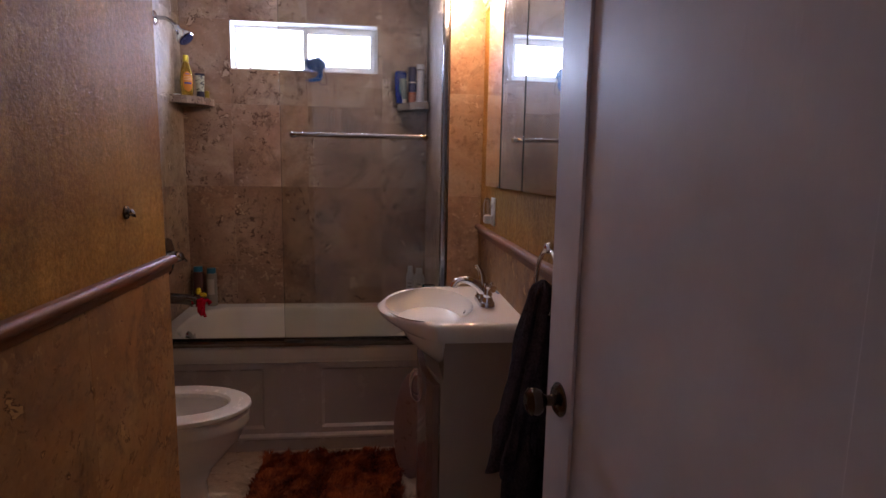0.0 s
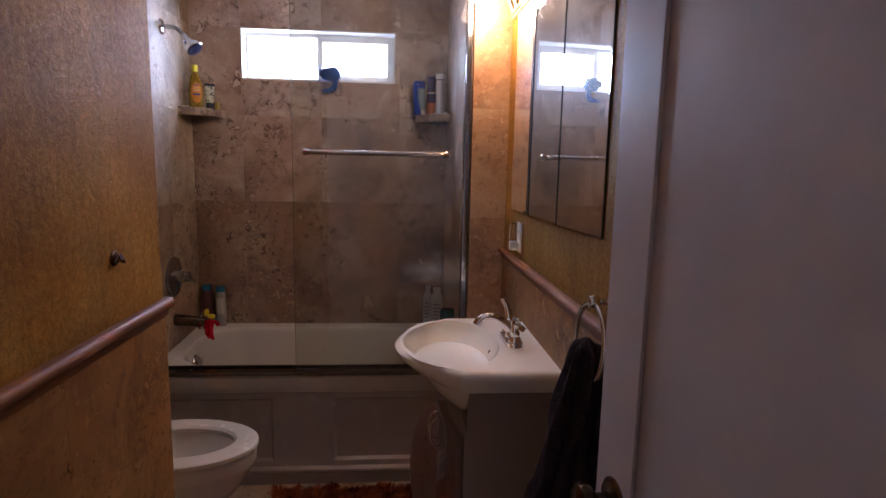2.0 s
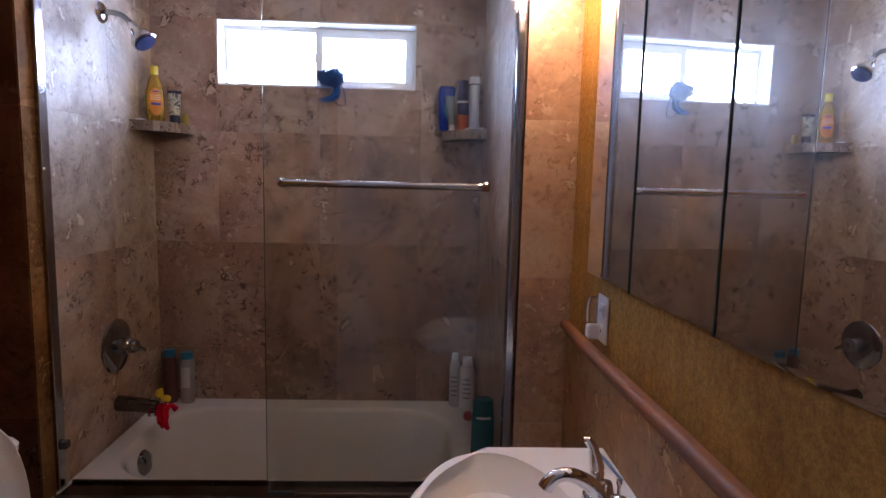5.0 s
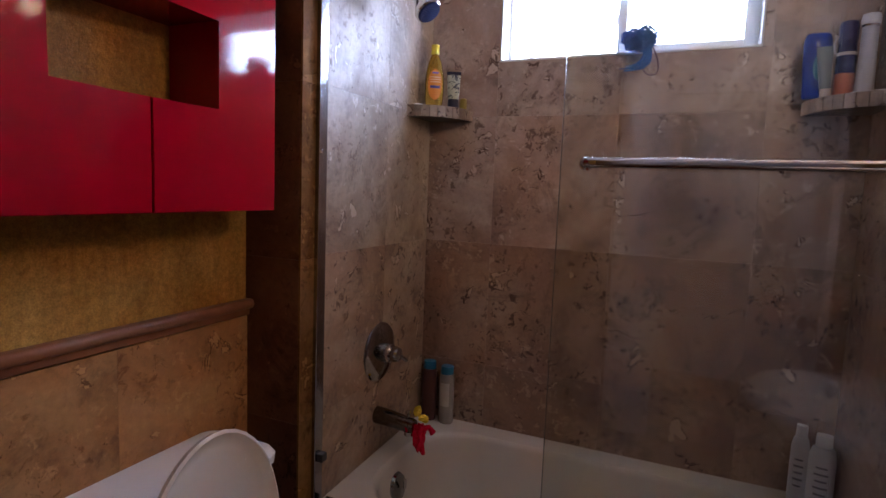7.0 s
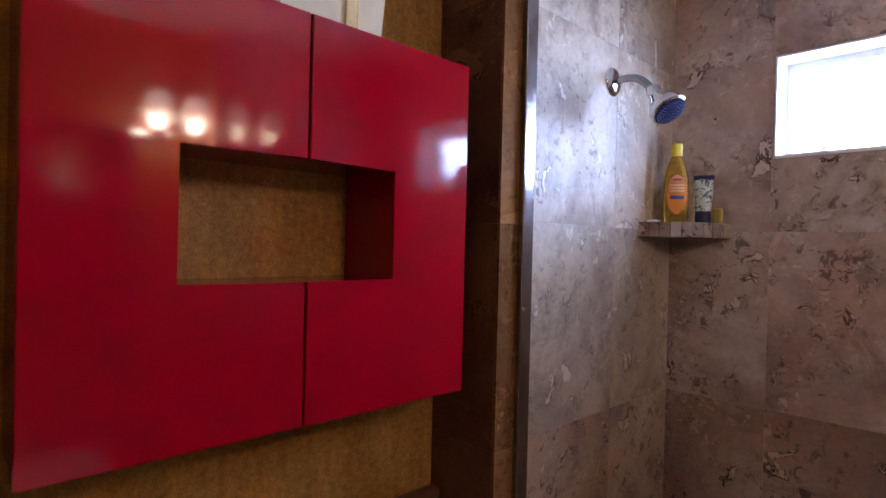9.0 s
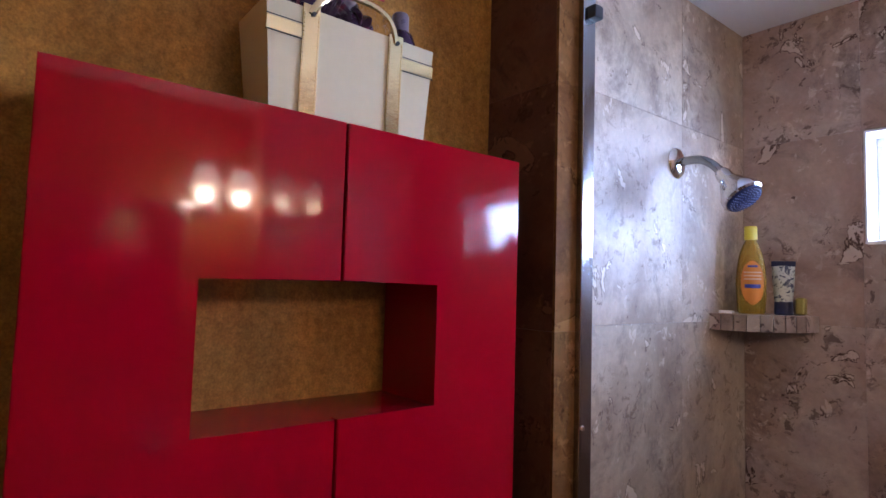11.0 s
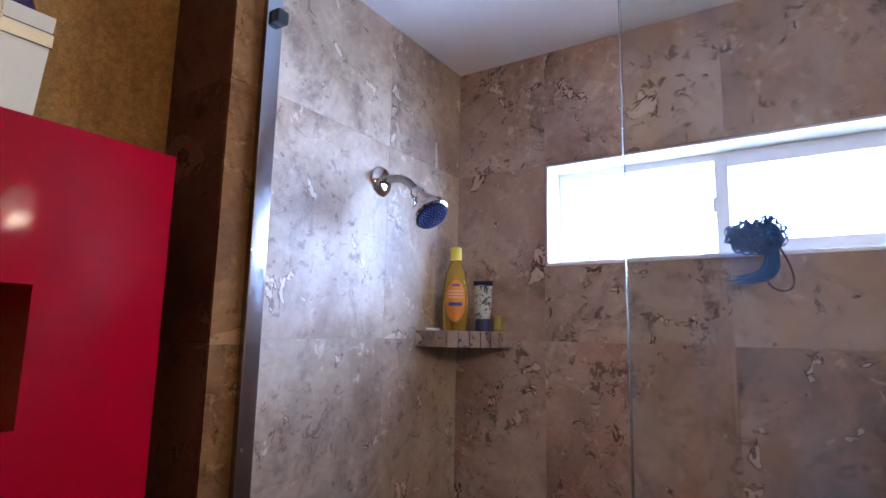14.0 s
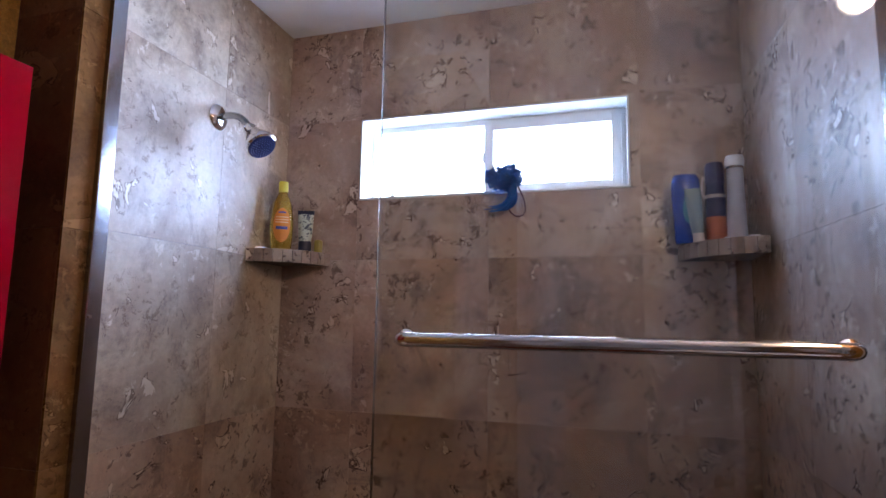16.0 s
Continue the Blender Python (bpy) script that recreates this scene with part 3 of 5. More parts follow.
def shower_door():
    d = thing("shower_door", "frameless bypass shower door of clear glass with chrome jambs", "shower door", (0.7, -0.71, 0.527))
    g = part("glass_panel", box(0.665, -0.752, 0.55, 1.405, -0.744, 2.32), GLASS_DOOR, d, "clear glass panel with water marks")
    g.visible_shadow = False
    part("polished_edge", box(0.6632, -0.752, 0.55, 0.6648, -0.744, 2.32), glass("glass_edge", (0.5, 0.6, 0.62), 0.25), d, "bright polished glass edge")
    for x, lab in ((0.0, 1), (1.41, -1)):
        b = box(x, -0.708, 0.53, x + lab * 0.014, -0.672, 2.44, 0.003) if lab > 0 else box(x - 0.025, -0.757, 0.53, x, -0.7, 2.44, 0.004)
        part("jamb", b, CHANNEL, d, "polished aluminium jamb")
    part("jamb_screw", lathe([(0, 0), (0.005, 0), (0.004, 0.003), (0, 0.003)], (0.014, -0.7, 1.526), 10, "x"), CHROME, d)
    t = box(0.026, -0.759, 0.5275, 1.374, -0.665, 0.537, 0.002)
    box(0.026, -0.759, 0.537, 1.374, -0.754, 0.546, 0.001, bm=t)
    box(0.026, -0.672, 0.537, 1.374, -0.665, 0.546, 0.001, bm=t)
    part("bottom_track", t, BRONZE, d, "dull metal bottom track")
    part("guide", box(0.672, -0.764, 0.5472, 0.752, -0.7525, 0.562, 0.003), BLACK, d, "black plastic door guide")
    part("bumper", box(0.01, -0.698, 2.292, 0.032, -0.672, 2.318, 0.004), BLACK, d, "black rubber bumper")
    part("bumper", box(0.01, -0.7, 0.66, 0.032, -0.674, 0.685, 0.004), BLACK, d, "black rubber bumper")
    z, y = 1.503, -0.797
    bar = part("towel_bar", tube([(0.742 + 0.543 * i / 8, y, z) for i in range(9)], 0.0105, 16), CHROME_BAR, d, "chrome towel bar")
    for x in (0.742, 1.285):
        s = 1 if x > 1 else -1
        e = tube(bezier((x - s * 0.003, y, z), (x + s * 0.02, y, z), (x + s * 0.024, y + 0.01, z), (x + s * 0.024, -0.754, z), 10), 0.0107, 16)
        part("elbow", e, CHROME_BAR, bar)
        part("collar", lathe([(0.0, 0), (0.0145, 0), (0.0145, 0.004), (0.011, 0.007), (0, 0.007)], m=pose(x + s * 0.024, -0.7525, z, 90, 0, 0), n=20), CHROME, bar)


shower_door()


def shower_head():
    s = thing("wall_shower", "chrome shower head with a blue-grey spray face", "shower", (0, -0.348, 2.072))
    part("flange", lathe([(0, 0), (0.036, 0), (0.036, 0.003), (0.028, 0.011), (0.012, 0.014), (0, 0.014)], (0.0, -0.348, 2.072), 28, "x"), CHROME, s)
    arm = bezier((0.005, -0.348, 2.072), (0.06, -0.348, 2.078), (0.075, -0.348, 2.07), (0.108, -0.348, 2.03), 12)
    part("arm", tube(arm, 0.0095, 14), CHROME_DIM, s)
    m = Matrix.Translation((0.104, -0.348, 2.034)) @ Vector((0.62, -0.12, -0.77)).to_track_quat("Z", "Y").to_matrix().to_4x4()
    h = part("head", lathe([(0, -0.004), (0.014, -0.004), (0.017, 0.006), (0.0165, 0.018), (0.021, 0.026), (0.034, 0.05), (0.041, 0.062), (0.042, 0.074), (0.038, 0.078), (0, 0.0775)], m=m, n=32), CHROME, s)
    face = part("spray_face", lathe([(0, 0.0785), (0.036, 0.0785), (0.0355, 0.0815), (0, 0.084)], m=m, n=32), plain("spray_face_plastic", (0.014, 0.022, 0.09), 0.4, 0.0, spec=0.25), h, "blue-grey spray face")
    b = bmesh.new()
    for ring, k in ((0.006, 5), (0.0125, 10), (0.019, 16), (0.0255, 22), (0.0315, 28)):
        for i in range(k):
            a = 2 * math.pi * i / k
            merge(b, lathe([(0.0013, 0.0805), (0.001, 0.0855), (0, 0.086)], m=m @ Matrix.Translation((ring * math.cos(a), ring * math.sin(a), 0)), n=6))
    nz = part("nozzle", b, plain("blue_grey_rubber", (0.17, 0.2, 0.36), 0.25), face, "rings of blue-grey rubber nozzles")
    nz["kind"] = "stuff"


shower_head()


def valve():
    v = thing("shower_valve", "round chrome shower valve with a lever handle", "valve", (0, -0.34, 0.89))
    c = (0.0, -0.342, 0.888)
    part("escutcheon", lathe([(0, 0), (0.098, 0), (0.1, 0.003), (0.094, 0.01), (0.06, 0.018), (0.03, 0.02), (0, 0.02)], c, 40, "x"), CHROME_DIM, v)
    part("sleeve", lathe([(0.032, 0.015), (0.031, 0.05), (0.026, 0.056), (0, 0.057)], c, 28, "x"), CHROME_DIM, v)
    h = part("handle", lathe([(0, 0.05), (0.025, 0.052), (0.027, 0.064), (0.022, 0.078), (0.01, 0.084), (0, 0.085)], c, 24, "x"), CHROME_DIM, v)
    part("lever", tube([(0.068, -0.342, 0.888), (0.075, -0.325, 0.878), (0.082, -0.296, 0.858)], [0.011, 0.008, 0.006], 12), CHROME_DIM, h)
    s = thing("tub_spout", "dull chrome tub spout on the tiled wall", "spout", (0, -0.345, 0.668))
    rings = []
    for i in range(10):
        t = i / 9
        x = 0.145 * t
        r = 0.029 - 0.007 * t
        zc = 0.668 - 0.012 * t * t
        rings.append([(x, -0.345 + r * math.cos(a), zc + (r if math.sin(a) > 0 else r * (1 + 0.35 * t)) * math.sin(a)) for a in (2 * math.pi * k / 20 for k in range(20))])
    part("body", loft(rings), BRONZE, s)
    part("diverter", lathe([(0.005, 0), (0.005, 0.014), (0.009, 0.018), (0.008, 0.026), (0, 0.027)], (0.12, -0.345, 0.68), 12), CHROME, s)
    part("mouth", lathe([(0.019, -0.008), (0.02, 0.006), (0, 0.006)], (0.128, -0.345, 0.632), 18), CHROME, s)


valve()


def corner_shelf(x, s, z=1.6915):
    """A quarter-round shelf of stone in a corner; s is the side it stands out to."""
    sh = thing("corner_shelf", "quarter-round corner shelf of pale veined stone with a tiled edge", "shelf", (x, 0, z), "stone corner shelves in the shower")
    rx, ry = 0.165, 0.186
    pts = [(x, 0)] + [(x + s * rx * math.cos(a), -ry * math.sin(a)) for a in (math.radians(90 * i / 14) for i in range(15))]
    part("slab", prism(pts, z, z + 0.036), GROUT_DARK, sh)
    part("top_tile", prism([(x + s * 0.0004, -0.0004)] + [(u + s * 0.0003, v - 0.0003) for u, v in pts[1:]], z + 0.0362, z + 0.0385), TILE, sh)
    n = 10
    for i in range(n):
        a0, a1 = math.radians(90 * i / n + 0.35), math.radians(90 * (i + 1) / n - 0.35)
        p = [(x + s * (rx + q) * math.cos(a), -(ry + q) * math.sin(a)) for q, a in ((0.0005, a0), (0.007, a0), (0.007, a1), (0.0005, a1))]
        part("edge_tile", prism(p, z - 0.001, z + 0.0375), TILE_EDGE, sh)


corner_shelf(0.0, 1)
corner_shelf(RX0, -1)


def bottle(name, label, at, profile, material, squash=1.0, turn=0, cap=None, cap_mat=None, n=24):
    """A turned or flattened bottle standing at its place, with a cap."""
    b = thing(name, label, "bottle", at)
    m = Matrix.Translation(at) @ pose(0, 0, 0, 0, 0, turn) @ Matrix.Diagonal((1, squash, 1, 1))
    body = part("body", lathe(profile, m=m, n=n), material, b)
    if cap:
        part("cap", lathe(cap, m=Matrix.Translation(at) @ pose(0, 0, 0, 0, 0, turn) @ Matrix.Diagonal((1, squash ** 0.4, 1, 1)), n=n), cap_mat, b)
    return b, body


def panel_on(at, turn, squash, w, z0, z1, radius, material, name, parent, label="", round_=False, c=0.0):
    """A label wrapped on the front of an oval bottle."""
    b = bmesh.new()
    nu, nv = 12, 10
    grid = []
    for j in range(nv + 1):
        v = j / nv
        row = []
        for i in range(nu + 1):
            u = -1 + 2 * i / nu
            ww = w * (math.sqrt(max(0.02, 1 - (2 * v - 1) ** 2)) if round_ else 1.0)
            z = z0 + (z1 - z0) * v
            r = radius(z) + 0.0012
            a = c + ww * u / r - math.pi / 2
            row.append(b.verts.new((r * math.cos(a), r * squash * math.sin(a), z)))
        grid.append(row)
    for r, s in zip(grid, grid[1:]):
        for i in range(nu):
            b.faces.new((r[i], r[i + 1], s[i + 1], s[i]))
    bmesh.ops.transform(b, matrix=Matrix.Translation(at) @ pose(0, 0, 0, 0, 0, turn), verts=b.verts)
    return part(name, b, material, parent, label)


def shelf_bottles():
    zt = 1.7305
    amber = Mat("amber_shampoo", 0.06, 0, (0.93, 0.68, 0.12))
    amber.set("Transmission Weight", 0.88), amber.set("IOR", 1.35)
    at = (0.064, -0.112, zt)
    prof = [(0, 0), (0.027, 0), (0.0305, 0.006), (0.0325, 0.03), (0.034, 0.075), (0.032, 0.11), (0.0255, 0.145), (0.0175, 0.168), (0.013, 0.176), (0.013, 0.18), (0, 0.18)]
    b, body = bottle("shampoo_bottle", "clear bottle of golden baby shampoo with a yellow cap", at, prof, amber.m, 0.62, 32, [(0, 0.1795), (0.0145, 0.1795), (0.0145, 0.21), (0.013, 0.213), (0, 0.213)], plain("yellow_cap", (0.75, 0.62, 0.05), 0.35))
    rad = lambda z: float(np.interp(z, [h for r, h in prof[2:9]], [r for r, h in prof[2:9]]))
    lab = panel_on(at, 32, 0.62, 0.028, 0.022, 0.128, rad, plain("orange_label", (0.72, 0.24, 0.02), 0.4), "label", b, "oval orange label", True)
    blue, rose = plain("blue_print", (0.05, 0.06, 0.3), 0.4), plain("pale_print", (0.8, 0.5, 0.3), 0.4)
    panel_on(at, 32, 0.635, 0.018, 0.062, 0.071, rad, blue, "print_bar", lab, "blue print band")
    panel_on(at, 32, 0.635, 0.011, 0.112, 0.117, rad, blue, "print_bar", lab, "blue print band")
    for z in (0.082, 0.09, 0.098):
        panel_on(at, 32, 0.635, 0.02, z, z + 0.0035, rad, rose, "print_bar", lab, "pale line of print")
    navy = plain("navy_plastic", (0.015, 0.018, 0.05), 0.35)
    # upside-down tube with a botanical print
    t = thing("lotion_tube", "small lotion tube printed with pale leaves standing on its navy cap", "tube", (0.118, -0.064, zt))
    m = Matrix.Translation((0.118, -0.064, zt)) @ pose(0, 0, 0, 0, 0, 20)
    rings = []
    for z, w, d in ((0.03, 0.019, 0.017), (0.06, 0.022, 0.016), (0.1, 0.024, 0.010), (0.118, 0.0245, 0.003)):
        rings.append([tuple(m @ Vector((w * math.cos(a), d * math.sin(a), z))) for a in (2 * math.pi * i / 20 for i in range(20))])
    leaf = Mat("botanical_print", 0.4)
    leaf.color(leaf.ramp(leaf.noise(leaf.coords(), 60, 2, 0.5, 1.5), (0.42, (0.05, 0.06, 0.08)), (0.5, (0.5, 0.52, 0.4))))
    part("body", loft(rings), leaf.m, t)
    crimp = box(-0.0255, -0.0028, 0.116, 0.0255, 0.0028, 0.129, 0.001)
    bmesh.ops.transform(crimp, matrix=m, verts=crimp.verts)
    part("crimp", crimp, navy, t)
    part("cap", lathe([(0, 0), (0.019, 0), (0.0205, 0.003), (0.0195, 0.031), (0, 0.032)], m=m, n=20), navy, t)
    # yellow soap behind
    part_soap = thing("soap_bar", "small yellow soap standing on the corner shelf", "soap", (0.142, -0.022, zt))
    part("bar", box(0.13, -0.033, zt, 0.152, -0.01, zt + 0.042, 0.006, 3), plain("yellow_soap", (0.4, 0.31, 0.06), 0.4), part_soap)
    part_lid = thing("white_lid", "flat white lid lying on the corner shelf", "lid", (0.022, -0.15, zt))
    part("disc", lathe([(0, 0), (0.017, 0), (0.018, 0.002), (0.0165, 0.006), (0, 0.006)], (0.022, -0.15, zt), 18), VINYL, part_lid)
    # far shelf
    bl = plain("blue_plastic", (0.004, 0.035, 0.32), 0.2, vary=0.2)
    at = (1.215, -0.055, zt)
    b, body = bottle("shampoo_bottle", "blue plastic shampoo bottle with a curved flat body", at, [(0, 0), (0.026, 0), (0.029, 0.005), (0.031, 0.05), (0.034, 0.1), (0.036, 0.14), (0.034, 0.165), (0.028, 0.178), (0, 0.179)], bl, 0.6, 8)
    panel_on(at, 8, 0.6, 0.014, 0.05, 0.12, lambda z: 0.0335, plain("green_blue_print", (0.05, 0.25, 0.35), 0.4), "label", b, "blue-green label print", True)
    t = thing("lotion_tube", "grey-green tube leaning among the bottles", "tube", (1.236, -0.098, zt))
    m = Matrix.Translation((1.236, -0.098, zt)) @ pose(0, 0, 0, -3, -4, 10)
    rings = [[tuple(m @ Vector((w * math.cos(a), d * math.sin(a), z))) for a in (2 * math.pi * i / 20 for i in range(20))] for z, w, d in ((0.02, 0.014, 0.014), (0.05, 0.0155, 0.013), (0.1, 0.019, 0.007), (0.135, 0.0205, 0.0025))]
    part("body", loft(rings), plain("grey_tube", (0.16, 0.21, 0.23), 0.35), t)
    part("cap", lathe([(0, 0), (0.0125, 0), (0.013, 0.003), (0.012, 0.021), (0, 0.021)], m=m, n=18), CREAM_PLASTIC, t)
    at = (1.28, -0.075, zt)
    b, body = bottle("spray_bottle", "dark blue spray bottle with an orange lower half", at, [(0, 0.062), (0.0235, 0.062), (0.0235, 0.1), (0.021, 0.14), (0.021, 0.15), (0, 0.15)], plain("navy_blue_plastic", (0.014, 0.016, 0.09), 0.25), 1.0, 0, [(0, 0.149), (0.0225, 0.149), (0.0225, 0.19), (0.019, 0.2), (0, 0.201)], plain("deep_violet_plastic", (0.03, 0.02, 0.1), 0.3))
    part("base_band", lathe([(0, 0), (0.022, 0), (0.0235, 0.004), (0.0235, 0.062), (0, 0.0625)], at, 24), plain("orange_plastic", (0.5, 0.12, 0.04), 0.35), b, "orange lower half")
    part("pale_band", lathe([(0.0237, 0.11), (0.0235, 0.118), (0.02, 0.118), (0.02, 0.11)], at, 24), CREAM_PLASTIC, b)
    part("hook", tube(bezier((1.255, -0.09, zt + 0.16), (1.243, -0.1, zt + 0.15), (1.243, -0.1, zt + 0.11), (1.256, -0.095, zt + 0.11), 8), 0.0022, 8), CREAM_PLASTIC, b)
    at = (1.325, -0.085, zt)
    b, body = bottle("pump_bottle", "tall slim white bottle with a silver ring under its cap", at, [(0, 0), (0.021, 0), (0.023, 0.004), (0.021, 0.06), (0.0195, 0.12), (0.0185, 0.18), (0, 0.181)], plain("satin_white_plastic", (0.62, 0.62, 0.66), 0.3), 1.0, 0, [(0, 0.187), (0.0215, 0.187), (0.0225, 0.2), (0.02, 0.213), (0, 0.215)], VINYL)
    part("ring", lathe([(0, 0.1805), (0.0195, 0.1805), (0.0195, 0.1875), (0, 0.1875)], at, 24), CHROME, b, "silver ring")
    lid = thing("white_lid", "small white lid lying on the corner shelf", "lid", (1.35, -0.145, zt))
    part("disc", lathe([(0, 0), (0.013, 0), (0.015, 0.003), (0.012, 0.008), (0, 0.009)], (1.35, -0.135, zt), 18), VINYL, lid)
    lid = thing("white_lid", "small white lid lying on the corner shelf", "lid", (1.3, -0.125, zt))
    part("disc", lathe([(0, 0), (0.013, 0), (0.014, 0.003), (0.012, 0.006), (0, 0.006)], (1.3, -0.125, zt), 18), VINYL, lid)


shelf_bottles()


def tub_things():
    z = tub_rim(-0.05) + 0.001
    cyan = plain("cyan_cap", (0.01, 0.14, 0.24), 0.35)
    for x, y, h, col, lab in ((0.055, -0.04, 0.232, (0.1, 0.035, 0.032), "brown bottle with a cyan cap on the tub's edge"), (0.128, -0.04, 0.222, (0.3, 0.26, 0.23), "grey-white bottle with a cyan cap on the tub's edge")):
        b, body = bottle("shampoo_bottle", lab, (x, y, z), [(0, 0), (0.026, 0), (0.029, 0.005), (0.029, h - 0.05), (0.027, h - 0.03), (0, h - 0.029)], plain("bottle_body", col, 0.35), 0.8, 0, [(0, h - 0.029), (0.0255, h - 0.029), (0.024, h), (0, h + 0.001)], cyan)
        if x > 0.1:
            panel_on((x, y, z), 0, 0.8, 0.02, 0.07, 0.16, lambda q: 0.029, plain("pale_label", (0.5, 0.45, 0.4), 0.5), "label", b, "pale label")
    wl = plain("white_plastic", (0.62, 0.59, 0.55), 0.35)
    for x, y, h, w in ((1.278, -0.05, 0.235, 0.024), (1.33, -0.075, 0.225, 0.034)):
        b, body = bottle("shampoo_bottle", "white plastic bottle with grey print on the tub's edge", (x, y, z), [(0, 0), (w - 0.002, 0), (w, 0.005), (w, h * 0.72), (w * 0.8, h * 0.83), (w * 0.45, h * 0.86), (0, h * 0.86)], wl, 0.65, -12, [(0, h * 0.855), (w * 0.62, h * 0.855), (w * 0.6, h), (0, h + 0.001)], wl)
        for k in range(5):
            panel_on((x, y, z), -12, 0.65, w * (0.45 + 0.1 * (k % 2)), 0.05 + 0.02 * k, 0.056 + 0.02 * k, lambda q: w, plain("grey_print", (0.22, 0.2, 0.2), 0.5), "print_bar", b, "grey line of print")
    at = (1.35, -0.525, tub_rim(-0.525) + 0.001)
    teal = Mat("teal_plastic", 0.2, 0, (0.0, 0.13, 0.15), coat=0.3).m
    b, body = bottle("shampoo_bottle", "tall teal plastic bottle on the tub's rim behind the glass", at, [(0, 0), (0.036, 0), (0.04, 0.006), (0.04, 0.17), (0.036, 0.19), (0, 0.19)], teal, 0.7, 0, [(0, 0.19), (0.036, 0.19), (0.034, 0.232), (0.03, 0.237), (0, 0.238)], teal)
    panel_on(at, 0, 0.7, 0.026, 0.172, 0.18, lambda q: 0.0395, VINYL, "print_bar", b, "white curved print")
    r = thing("rubber_ball", "small red rubber toy on the tub's edge", "toy", (1.328, -0.19, tub_rim(-0.19) + 0.001))
    part("ball", lathe([(0, 0), (0.012, 0.002), (0.02, 0.012), (0.019, 0.026), (0.01, 0.036), (0, 0.038)], (1.328, -0.19, tub_rim(-0.19) + 0.001), 16), plain("red_rubber", (0.4, 0.02, 0.03), 0.4), r)
    # soft toy hung over the spout
    t = thing("bath_toy", "floppy red bath toy with a yellow top hung over the spout", "bath toy", (0.16, -0.33, 0.6))
    red, yel = cloth("red_cloth", (0.35, 0.0, 0.012), (0.6, 0.008, 0.03), 90, 0.4), cloth("yellow_cloth", (0.6, 0.4, 0.02), (0.8, 0.6, 0.06), 90, 0.4)
    def lump(name, mat, c, r, seed, amount, label=""):
        b = bmesh.new()
        bmesh.ops.create_icosphere(b, subdivisions=3, radius=1)
        for v in b.verts:
            k = 1 + amount * noise.noise(v.co * 1.8 + Vector((seed, 0, 0))) + 0.2 * noise.noise(v.co * 5 + Vector((0, seed, 0)))
            v.co = Vector([p + q * u * k for p, q, u in zip(c, r, v.co)])
        return part(name, b, mat, t, label)

    lump("body", red, (0.16, -0.335, 0.622), (0.02, 0.028, 0.044), 0, 0.5)
    part("arm", tube([(0.16, -0.335, 0.645), (0.137, -0.345, 0.655), (0.118, -0.362, 0.648)], [0.013, 0.01, 0.012], 10), red, t)
    part("arm", tube([(0.165, -0.335, 0.645), (0.186, -0.32, 0.652), (0.2, -0.315, 0.632)], [0.013, 0.009, 0.012], 10), red, t)
    part("leg", tube([(0.162, -0.335, 0.6), (0.172, -0.34, 0.578), (0.182, -0.345, 0.566)], [0.014, 0.01, 0.006], 10), red, t)
    lump("top", yel, (0.142, -0.322, 0.7), (0.014, 0.015, 0.017), 3, 0.4, "yellow top")
    lump("tail", yel, (0.17, -0.33, 0.682), (0.017, 0.013, 0.012), 7, 0.4, "yellow tail")


tub_things()


